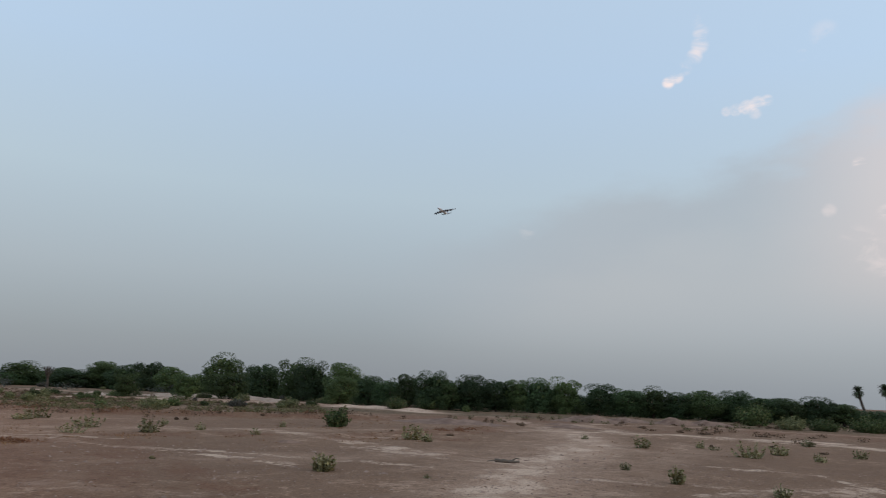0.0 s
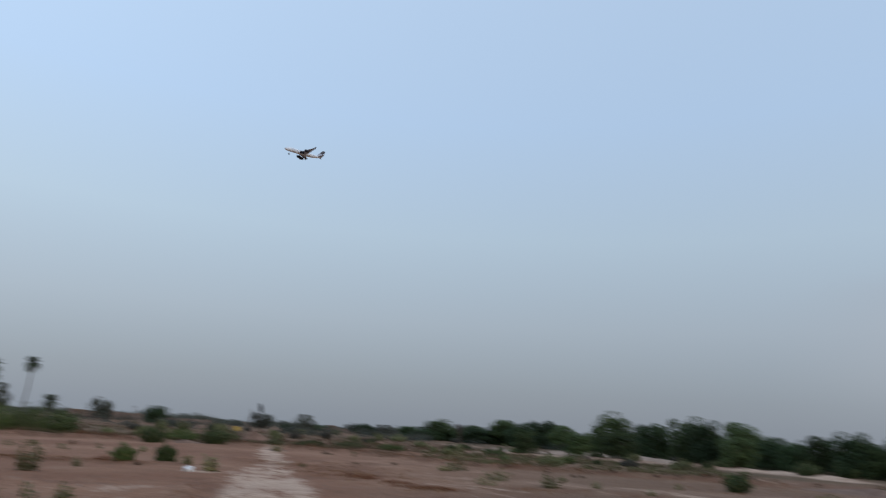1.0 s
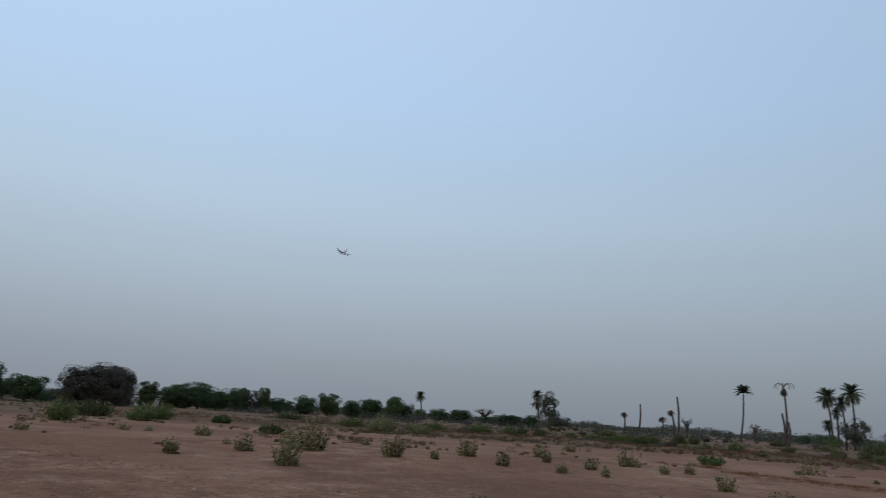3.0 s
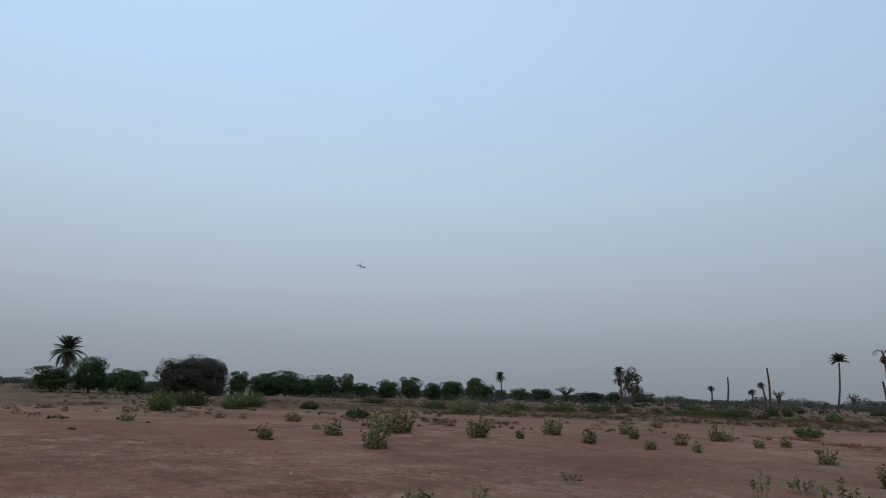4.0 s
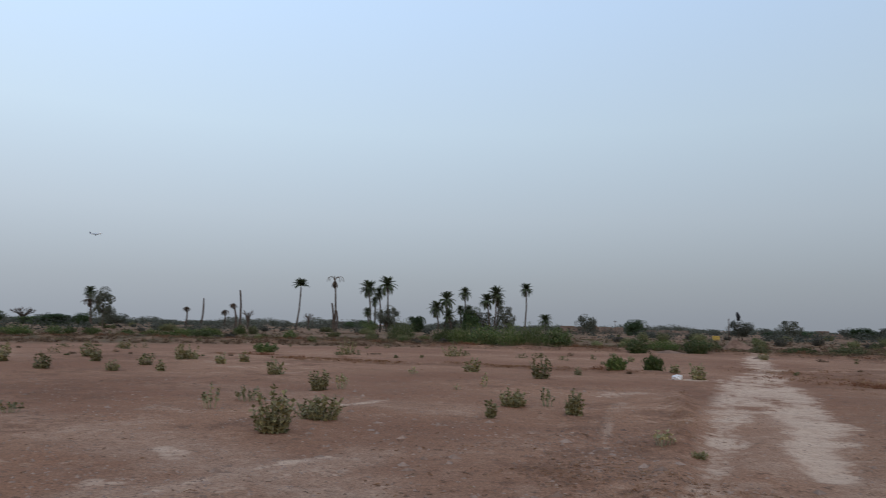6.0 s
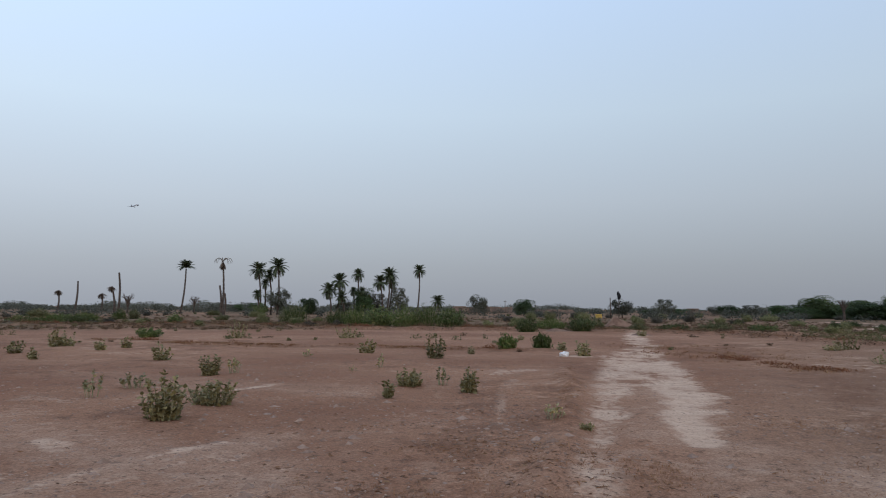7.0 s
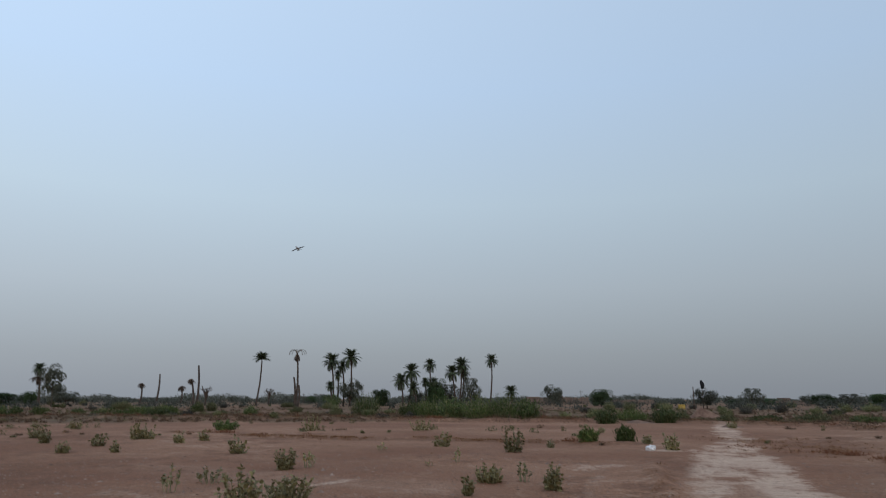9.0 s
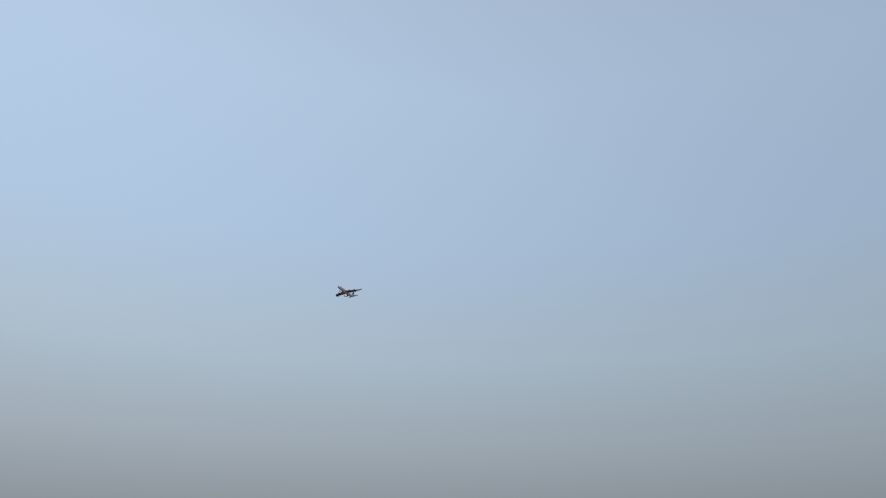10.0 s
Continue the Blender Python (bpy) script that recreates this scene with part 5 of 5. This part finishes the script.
def twig_litter():
    """Broken stalks, dry leaves and flakes of earth lying loose."""
    rnd = np.random.default_rng(57)
    x0, y0 = fan_points(rnd, 2600, 3.4, 16, -80, 85, 1.2)
    x1, y1 = rnd.normal(0.0, 1.1, 2400), rnd.uniform(3.6, 11, 2400)
    x2, y2 = rnd.normal(5.8, 1.2, 700), rnd.normal(8.0, 2.0, 700)
    x, y = np.concatenate([x0, x1, x2]), np.concatenate([y0, y1, y2])
    keep = lattice(x, y, 0.8, 19) + 0.5 * lattice(x, y, 0.3, 20) + rnd.uniform(-0.5, 0.5, len(x)) > 0
    for line, w0, w1, k in TRACKS[1:3]:
        keep &= near_line(x, y, line)[0] > w1
    x, y = x[keep], y[keep]
    n = len(x)
    for name, sel, mat, label in (("dead_twigs", rnd.uniform(0, 1, n) < 0.55, TWIG, "dark broken twigs and stalks on the soil"), ("dry_leaf_litter", rnd.uniform(0, 1, n) < 0.4, STRAW, "dry straw and leaf scraps on the soil")):
        bits = []
        for px, py in zip(x[sel], y[sel]):
            a, ln = rnd.uniform(0, 6.28), rnd.uniform(0.02, 0.09) * (1.8 if rnd.uniform() > 0.93 else 1)
            dx, dy, th = ln * math.cos(a) / 2, ln * math.sin(a) / 2, rnd.uniform(0.0022, 0.006)
            z = floor_z(px, py) + th * 0.6
            bend, up = rnd.uniform(-0.3, 0.3), rnd.uniform(0, 0.35) * ln
            bits.append(tube([(px - dx, py - dy, z), (px - dy * bend, py + dx * bend, z + up * 0.6), (px + dx, py + dy, z + up * 0.3)], (th * 0.7, th, th * 0.4), 3, False))
        tagged(new(name, mesh(name, *merge(bits), mat)), label, "litter", kind="stuff")


twig_litter()

RUST = leafy("rusty_grass", (0.17, 0.068, 0.036), (0.29, 0.13, 0.07), (0.36, 0.2, 0.11), 0.15, 0.85)


def rusty_mats():
    """Low matted tufts of rust-coloured grass on the field's ridges."""
    rnd = np.random.default_rng(71)
    pts = []
    for line, every, wide, high in ((DRY[0], 3.2, 0.34, 0.15), (DRY[1], 2.2, 0.6, 0.22), (DRY[2], 1.6, 0.7, 0.2), (DRY[3], 1.8, 0.6, 0.2), (((6.6, 27.0), (8.4, 24.6), (9.0, 20.4), (10.2, 19.2)), 3.0, 0.5, 0.1), (((18.5, 18.5), (22.0, 17.2), (27.0, 17.0)), 2.0, 0.5, 0.16)):
        for (ax, ay), (bx, by) in zip(line, line[1:]):
            for u in rnd.uniform(0, 1, int(every * math.hypot(bx - ax, by - ay))):
                px, py = ax + (bx - ax) * u + rnd.normal(0, wide * 0.5), ay + (by - ay) * u + rnd.normal(0, wide * 0.5)
                if lattice(np.array([px]), np.array([py]), 1.5, 73)[0] < -0.12:
                    continue
                w, h = rnd.uniform(0.12, 0.32), high * rnd.uniform(0.5, 1.2)
                q = rnd.normal(size=(70, 3)) * np.array([w, w * 0.7, 0])
                q[:, 2] = rnd.uniform(0, 1, 70) ** 1.3 * h * np.exp(-(q[:, 0] / w) ** 2 * 0.4)
                pts.append(q + np.array([px, py, floor_z(px, py)]))
    v, f = scatter_quads(np.concatenate(pts), 0.03, rnd, 2.6, 0.6)
    tagged(new("rusty_grass", mesh("rusty_grass", v, f, RUST)), "matted rust-brown grass along the low ridges", "grass", kind="stuff")


rusty_mats()

BRUSH = leafy("dry_brush", (0.06, 0.04, 0.027), (0.15, 0.095, 0.06), (0.24, 0.15, 0.085), 0.2, 0.8)


def weeds():
    """Low olive herbs and brown brush between the field's bank and the trees."""
    rnd = np.random.default_rng(31)
    for name, mat, label, zones in (
        ("weeds", WEED, "low olive-green weeds in loose belts", ((800, 55, 84, 10, 46, 0.2), (700, 44, 60, 24, 48, 0.2), (1000, 56, 100, -60, 8, 0.3), (170, 46, 64, 46, 92, 0.5), (420, 34, 90, -88, -45, 0.3), (160, 26, 50, -60, 20, 0.75))),
        ("brown_brush", BRUSH, "low dry brown brush on the plain", ((2600, 53, 80, -60, 25, -0.1), (2600, 60, 130, -60, 25, -0.1), (900, 53, 105, 25, 45, 0.1), (260, 40, 66, 45, 92, 0.35), (420, 34, 100, -88, -45, 0.2), (160, 26, 45, -85, 90, 0.6))),
    ):
        pts = []
        for count, r0, r1, a0, a1, gap in zones:
            x, y = fan_points(rnd, count, r0, r1, a0, a1)
            keep = lattice(x, y, 6.0, 4) + 0.5 * lattice(x, y, 1.7, 5) > gap - 0.35
            for line, w0, w1, k in TRACKS:
                if k > 0.7:
                    keep &= near_line(x, y, line)[0] > max(w0, w1)
            for px, py, pz in zip(x[keep], y[keep], relief(x[keep], y[keep])):
                w, h = rnd.uniform(0.25, 0.9), rnd.uniform(0.08, 0.36 if name == "weeds" else 0.32)
                if math.hypot(px, py) < 36:
                    w, h = w * 0.4, h * 0.5
                q = np.clip(rnd.normal(size=(50, 3)), -1.8, 1.8) * np.array([w * 0.22, w * 0.22, 1])
                q[:, 2] = rnd.uniform(0.02, 1, 50) ** 1.4 * h * 0.8
                pts.append(q + np.array([px, py, pz]))
        for line in (DRY[1], DRY[2], DRY[3]) if name == "brown_brush" else ():
            for (ax, ay), (bx, by) in zip(line, line[1:]):
                for s in rnd.uniform(0, 1, int(5 * math.hypot(bx - ax, by - ay))):
                    px, py = ax + (bx - ax) * s + rnd.normal(0, 0.6), ay + (by - ay) * s + rnd.normal(0, 0.6)
                    q = rnd.normal(size=(16, 3)) * np.array([0.22, 0.22, 1])
                    q[:, 2] = rnd.uniform(0.02, 1, 16) * rnd.uniform(0.1, 0.3)
                    pts.append(q + np.array([px, py, floor_z(px, py)]))
        v, f = scatter_quads(np.concatenate(pts), 0.048, rnd, 2.0)
        tagged(new(name, mesh(name, v, f, mat)), label, "weeds", kind="stuff")


weeds()

# ======== the far hamlet, poles and litter ========
MUD = grainy("mud_plaster", (0.15, 0.105, 0.085), (0.23, 0.165, 0.135), 0.6, 3.5, depth=0.04)
WHITEWASH = grainy("whitewash", (0.6, 0.6, 0.58), (0.75, 0.75, 0.73), 0.7, 4, depth=0.02)
YELLOW = grainy("yellow_paint", (0.42, 0.28, 0.06), (0.52, 0.36, 0.1), 1, 6, 0.6, 0.01)
THATCH = grainy("thatch", (0.16, 0.12, 0.09), (0.27, 0.21, 0.16), 2, 9, depth=0.05)
BLACK_CLOTH = grainy("black_cloth", (0.012, 0.012, 0.014), (0.03, 0.03, 0.034), 5, 30, depth=0.01)
BAG_PLASTIC = grainy("white_plastic", (0.62, 0.62, 0.64), (0.8, 0.8, 0.82), 6, 30, 0.4, 0.01, 0.4)
DOOR_DARK = grainy("dark_door_wood", (0.05, 0.035, 0.025), (0.1, 0.07, 0.05), 3, 14, 0.7, 0.01)


def slab(x0, x1, y0, y1, z0, z1, edge=0.03):
    """A block with chamfered edges."""
    bm = bmesh.new()
    bmesh.ops.create_cube(bm, size=1)
    for q in bm.verts:
        q.co = Vector((x0 + (q.co.x + 0.5) * (x1 - x0), y0 + (q.co.y + 0.5) * (y1 - y0), z0 + (q.co.z + 0.5) * (z1 - z0)))
    bmesh.ops.bevel(bm, geom=bm.edges[:], offset=edge, segments=1, affect="EDGES")
    bm.verts.ensure_lookup_table()
    out = [tuple(q.co) for q in bm.verts], [tuple(q.index for q in face.verts) for face in bm.faces]
    bm.free()
    return out


def house(x, y, wide, deep, high, wall_mat, roof_mat, label, door=True):
    top = empty("mud_house", Matrix.Translation((x, y, floor_z(x, y))) @ Matrix.Rotation(math.atan2(-x, y), 4, "Z"))
    tagged(top, label, "house", "far huts")
    w, d = wide / 2, deep / 2
    # the front wall leaves a doorway and a window open
    front = [slab(-w, -0.15 * w, -d, -d + 0.3, -0.2, high), slab(0.3 * w, w, -d, -d + 0.3, -0.2, high), slab(-0.15 * w, 0.3 * w, -d, -d + 0.3, min(2.0, high * 0.8), high)]
    child("front_wall", mesh("front_wall", *merge(front), wall_mat), top)
    child("back_wall", mesh("back_wall", *slab(-w, w, d - 0.3, d, -0.2, high), wall_mat), top)
    for s in (-1, 1):
        child("side_wall", mesh("side_wall", *slab(s * w - (0.3 if s > 0 else 0), s * w + (0.3 if s < 0 else 0), -d + 0.3, d - 0.3, -0.2, high), wall_mat), top)
    child("roof", mesh("roof", *slab(-w - 0.2, w + 0.2, -d - 0.2, d + 0.2, high, high + 0.22, 0.06), roof_mat), top)
    child("door", mesh("door", *slab(-0.14 * w, 0.29 * w, -d + 0.12, -d + 0.18, 0, min(1.98, high * 0.79)), DOOR_DARK), top, "dark plank door")
    return top


def mud_wall(x0, y0, x1, y1, high, k):
    """A long low wall of packed mud with a worn, uneven top."""
    n = 26
    v, f = [], []
    dx, dy = x1 - x0, y1 - y0
    ln = math.hypot(dx, dy)
    nx, ny = -dy / ln * 0.2, dx / ln * 0.2
    for i in range(n + 1):
        s = i / n
        h = high * (1 + 0.10 * noise.noise(Vector((s * 9, k, 0))) - (0.16 if i % 9 == 4 else 0))
        for side, z in ((-1, -0.3), (1, -0.3), (0.75, h), (-0.75, h)):
            v.append((dx * s + nx * side, dy * s + ny * side, z))
    for i in range(n):
        a = i * 4
        for j in range(4):
            f.append((a + j, a + (j + 1) % 4, a + 4 + (j + 1) % 4, a + 4 + j))
    f += [(0, 3, 2, 1), (n * 4, n * 4 + 1, n * 4 + 2, n * 4 + 3)]
    ob = new("mud_wall", mesh("mud_wall", v, f, MUD))
    ob.matrix_basis = Matrix.Translation((x0, y0, floor_z(x0, y0)))
    tagged(ob, "long low brown mud wall across the plain", "wall", "mud walls")


def pole(x, y, high, arm=True):
    top = empty("utility_pole", Matrix.Translation((x, y, floor_z(x, y))))
    tagged(top, "thin grey wooden pole on the plain", "pole", "poles")
    child("post", mesh("post", *tube([(0, 0, -0.4), (0.03, 0, high * 0.5), (0.02, 0, high)], (0.11, 0.09, 0.07), 8), PALM_BARK, True), top)
    if arm:
        child("crossarm", mesh("crossarm", *slab(-0.6, 0.6, -0.05, 0.05, high - 0.5, high - 0.38, 0.01), PALM_BARK), top)


def flag_pole(x, y, high):
    top = empty("flag_pole", Matrix.Translation((x, y, floor_z(x, y))))
    tagged(top, "tall pole with a bundled black flag above a tree", "flag pole")
    child("post", mesh("post", *tube([(0, 0, -0.3), (0.02, 0, high * 0.6), (0, 0, high)], (0.07, 0.06, 0.04), 8), PALM_BARK, True), top)
    pts, rad = [], []
    for i in range(9):
        s = i / 8
        pts.append((0.12 * math.sin(s * 5), 0.1 * math.cos(s * 4), high - 0.1 - 1.5 * (1 - s)))
        rad.append(0.14 + 0.2 * math.sin(math.pi * min(1, s * 0.9 + 0.1)) * (1.2 if i % 2 else 0.9))
    child("flag", mesh("flag", *tube(pts, rad, 9), BLACK_CLOTH), top, "black cloth hanging in folds")


def plastic_bag(x, y, size):
    bm = bmesh.new()
    bmesh.ops.create_icosphere(bm, subdivisions=3, radius=1)
    for q in bm.verts:
        d = 1 + 0.5 * noise.noise(q.co * 1.7) + 0.3 * noise.noise(q.co * 4.1) + 0.16 * noise.noise(q.co * 9)
        q.co = Vector((q.co.x * size * d, q.co.y * size * 0.7 * d, max(-0.02, q.co.z * size * 0.62 * d + size * 0.4)))
    me = bpy.data.meshes.new("plastic_bag")
    bm.to_mesh(me)
    bm.free()
    me.materials.append(BAG_PLASTIC)
    ob = new("plastic_bag", me)
    ob.matrix_basis = Matrix.Translation((x, y, floor_z(x, y)))
    tagged(ob, "crumpled white plastic bag lying beside the track", "bag")


for k, (x0, y0, x1, y1, hh) in enumerate(((-10.5, 258.5, 11.5, 258.5, 2.2), (13.0, 262.0, 34.0, 259.0, 1.5), (62.0, 236.0, 80.0, 230.0, 1.4))):
    mud_wall(x0, y0, x1, y1, hh, k)
house(0.2, 254, 4.6, 3.6, 2.5, MUD, MUD, "small flat-roofed brown mud house")
house(-7.5, 255, 3.8, 3.0, 2.2, MUD, THATCH, "low mud hut with a thatched roof")
house(-38.2, 155.4, 1.9, 2.0, 1.8, MUD, MUD, "small grey-brown mud hut beside the palms")
house(71.8, 242, 3.6, 3.0, 1.9, MUD, MUD, "small flat-roofed brown mud house")
house(-121.0, 46.5, 2.8, 2.4, 1.5, WHITEWASH, WHITEWASH, "low whitewashed shed among the trees")
house(-120.0, 49.4, 1.8, 1.8, 1.3, WHITEWASH, WHITEWASH, "small whitewashed shed among the trees")
pole(8.6, 249.9, 4.6)
pole(-95.0, 231.0, 3.9)
pole(-85.6, 235.0, 3.6)
mound(31, 12.1, 62.8, 0.8, 3.6, MOUND, "dark reddish-brown heap of earth beside the track")
pole(23.3, 127.9, 3.75, False)
flag_pole(26.3, 135.5, 5.2)
plastic_bag(2.9, 24.55, 0.16)


def crate(x, y):
    top = empty("yellow_crate", Matrix.Translation((x, y, floor_z(x, y))) @ Matrix.Rotation(math.atan2(-x, y), 4, "Z"))
    tagged(top, "yellow-painted crate standing on the plain", "crate")
    for i in range(3):
        child("board", mesh("board", *slab(-0.55, 0.55, -0.4, 0.4, 0.02 + i * 0.24, 0.235 + i * 0.24), YELLOW), top)


crate(20.0, 120.5)


def log(x, y, turn):
    """A short weathered trunk lying on the soil."""
    pts = [(-0.3 + 0.065 * i, 0.02 * math.sin(i * 1.7), 0.035 + 0.008 * math.sin(i * 2.3)) for i in range(10)]
    bits = [tube(pts, [0.05 - 0.003 * i + (0.008 if i % 3 == 0 else 0) for i in range(10)], 9), tube([(0.1, 0, 0.05), (0.2, 0.1, 0.1), (0.3, 0.16, 0.09)], (0.02, 0.014, 0.008), 6), tube([(-0.2, 0, 0.04), (-0.36, -0.09, 0.05), (-0.5, -0.1, 0.03)], (0.018, 0.013, 0.006), 6)]
    ob = new("fallen_log", mesh("fallen_log", *merge(bits), BARK, True))
    ob.matrix_basis = Matrix.Translation((x, y, floor_z(x, y))) @ Matrix.Rotation(turn, 4, "Z")
    tagged(ob, "short dark weathered log lying on the soil", "log")


log(16.1, 9.2, -1.05)


# ======== the model airliner ========
AIR_WHITE = grainy("white_foam_paint", (0.72, 0.76, 0.82), (0.82, 0.86, 0.9), 6, 40, 0.45, 0.001, 0.4)
AIR_WING = grainy("grey_wing_paint", (0.34, 0.38, 0.46), (0.44, 0.48, 0.56), 6, 40, 0.5, 0.001, 0.4)
AIR_DARK = grainy("dark_tail_paint", (0.03, 0.035, 0.06), (0.06, 0.065, 0.1), 6, 40, 0.4, 0.001, 0.4)
AIR_ENGINE = grainy("dark_engine_paint", (0.010, 0.011, 0.02), (0.025, 0.026, 0.04), 8, 40, 0.4, 0.001, 0.4)
RUBBER = grainy("black_rubber", (0.015, 0.015, 0.015), (0.03, 0.03, 0.03), 20, 80, 0.8, 0.001)
STEEL = grainy("gear_leg_metal", (0.3, 0.3, 0.31), (0.45, 0.45, 0.46), 20, 80, 0.4, 0.001, 0.5)


def wing_mesh(name, root, tip, chord0, chord1, thick, mat, up=Vector((0, 0, 1))):
    """A tapered, swept slab with a rounded leading edge; chords run along -x."""
    root, tip = Vector(root), Vector(tip)
    prof = ((0, 0.0), (0.06, 0.45), (0.3, 0.6), (0.65, 0.38), (1.0, 0.04), (0.65, -0.2), (0.3, -0.36), (0.06, -0.32))
    v, f = [], []
    for s in (0, 0.33, 0.66, 1.0):
        c, o = chord0 + (chord1 - chord0) * s, root.lerp(tip, s)
        v += [o + Vector((-px * c, 0, 0)) + up * (pz * thick * c) for px, pz in prof]
    k = len(prof)
    for i in range(3):
        for j in range(k):
            a, b = i * k + j, i * k + (j + 1) % k
            f.append((a, b, b + k, a + k))
    f += [tuple(range(k - 1, -1, -1)), tuple(range(3 * k, 4 * k))]
    return mesh(name, v, f, mat)


def airliner():
    """Nose along +x, left wing along +y; 1.5 m long."""
    top = empty("model_airliner", Matrix.Identity(4))
    tagged(top, "white four-engined model airliner in flight, wheels down", "model airplane")
    xs = (0.75, 0.735, 0.70, 0.62, 0.5, 0.2, -0.2, -0.42, -0.58, -0.70, -0.75)
    rs = (0.004, 0.028, 0.048, 0.068, 0.078, 0.08, 0.08, 0.068, 0.044, 0.02, 0.008)
    zs = (-0.02, -0.018, -0.012, -0.004, 0, 0, 0, 0.008, 0.026, 0.044, 0.05)
    v, f = tube([(x, 0, z) for x, z in zip(xs, zs)], rs, 16)
    body = child("fuselage", mesh("fuselage", v, f, AIR_WHITE, True), top, "white rounded fuselage")
    # hump of the upper deck and the row of cabin windows
    v, f = tube([(x, 0, 0.052) for x in (0.69, 0.62, 0.5, 0.35, 0.2, 0.08)], (0.006, 0.03, 0.045, 0.046, 0.038, 0.01), 12)
    child("upper_deck", mesh("upper_deck", v, f, AIR_WHITE, True), body)
    for side in (-1, 1):
        y = side * 0.0805
        bits = []
        for i in range(34):
            x = 0.5 - i * 0.028
            bits.append(([(x, y, 0.012), (x + 0.011, y, 0.012), (x + 0.011, y, 0.026), (x, y, 0.026)], [(0, 1, 2, 3)]))
        child("cabin_windows", mesh("cabin_windows", *merge(bits), AIR_DARK), body, "row of small dark cabin windows")
        wing = child("wing", wing_mesh("wing", (0.22, side * 0.05, -0.035), (-0.22, side * 0.74, 0.06), 0.34, 0.085, 0.13, AIR_WING), top, "grey swept-back wing")
        child("winglet", wing_mesh("winglet", (-0.235, side * 0.74, 0.062), (-0.29, side * 0.755, 0.13), 0.07, 0.03, 0.1, AIR_DARK, Vector((0, 1, 0))), wing)
        child("tailplane", wing_mesh("tailplane", (-0.56, side * 0.02, 0.04), (-0.71, side * 0.27, 0.07), 0.15, 0.06, 0.1, AIR_WING), top)
        for s in (0.36, 0.66):
            ex, ey, ez = 0.22 - 0.44 * s + 0.05, side * (0.05 + 0.69 * s), -0.035 + 0.095 * s - 0.075
            v, f = tube([(ex + dx, ey, ez) for dx in (0.075, 0.07, 0.03, -0.05, -0.09, -0.1)], (0.042, 0.05, 0.053, 0.05, 0.034, 0.028), 14)
            eng = child("engine", mesh("engine", v, f, AIR_ENGINE, True), top, "dark fan engine")
            v, f = tube([(ex + 0.03, ey, ez + 0.03), (ex - 0.06, ey, ez + 0.075)], (0.012, 0.012), 6)
            child("pylon", mesh("pylon", v, f, AIR_WHITE), eng)
    fin = child("fin", wing_mesh("fin", (-0.5, 0, 0.05), (-0.72, 0, 0.32), 0.24, 0.1, 0.08, AIR_WING, Vector((0, 1, 0))), top, "grey tail fin with a dark tip")
    child("fin_tip", wing_mesh("fin_tip", (-0.608, 0, 0.185), (-0.718, 0, 0.324), 0.175, 0.108, 0.1, AIR_DARK, Vector((0, 1, 0))), fin, "dark painted tip")
    for name, x, y in (("nose_gear", 0.54, 0.0), ("main_gear", -0.03, 0.085), ("main_gear", -0.03, -0.085), ("main_gear", -0.13, 0.05), ("main_gear", -0.13, -0.05)):
        v, f = tube([(x, y, -0.05), (x, y, -0.19)], (0.006, 0.005), 6)
        leg = child(name, mesh("gear_leg", v, f, STEEL), top)
        for dy in (-0.014, 0.014):
            v, f = tube([(x, y + dy - 0.009, -0.19), (x, y + dy + 0.009, -0.19)], (0.026, 0.026), 14)
            child("wheel", mesh("wheel", v, f, RUBBER), leg)
    return top


PLANE = airliner()


def motions():
    # seconds, place, bearing of the nose, climb and bank to the right
    def attitude(x, y, z, az, climb, bank):
        return Matrix.Translation((x, y, z)) @ Matrix.Rotation(radians(90 - az), 4, "Z") @ Matrix.Rotation(radians(-climb), 4, "Y") @ Matrix.Rotation(radians(bank), 4, "X")

    walk(PLANE, (
        (0, attitude(35.51, 24.93, 12.81, 261, 4, 9)),
        (0.5, attitude(19.20, 23.76, 11.39, 266, 7, 6)),
        (0.7, attitude(13.53, 24.37, 11.33, 268, 8, 2)),
        (1, attitude(5.57, 25.70, 11.83, 271, 5, -3)),
        (1.2, attitude(0.10, 27.19, 12.47, 274, 6, -3)),
        (1.5, attitude(-8.39, 28.98, 13.01, 277, 9, 4)),
        (2, attitude(-23.22, 31.72, 13.96, 279, 8, 6)),
        (2.5, attitude(-37.73, 33.74, 14.79, 279, 6, 12)),
        (3, attitude(-51.51, 35.94, 15.42, 283, 6, 14)),
        (4.3, attitude(-82.60, 50.93, 17.57, 337, -0, 18)),
        (4.5, attitude(-83.85, 54.92, 16.58, 357, -2, 18)),
        (5, attitude(-79.93, 64.23, 14.05, 34, -0, 10)),
        (5.5, attitude(-71.69, 71.92, 12.76, 53, 3, 8)),
        (6, attitude(-61.90, 77.88, 12.53, 73, 6, 8)),
        (7.5, attitude(-36.83, 87.59, 15.53, 147, 7, 20)),
        (8, attitude(-30.55, 85.70, 15.97, 160, 7, 24)),
        (8.5, attitude(-26.62, 78.47, 16.51, 171, 6, 30)),
        (9, attitude(-25.72, 66.99, 16.66, 176, 5, 20)),
        (9.5, attitude(-24.98, 46.95, 16.56, 181, 6, 12)),
        (10, attitude(-20.03, 26.83, 14.09, 177, 3, 7)),
    ))


motions()
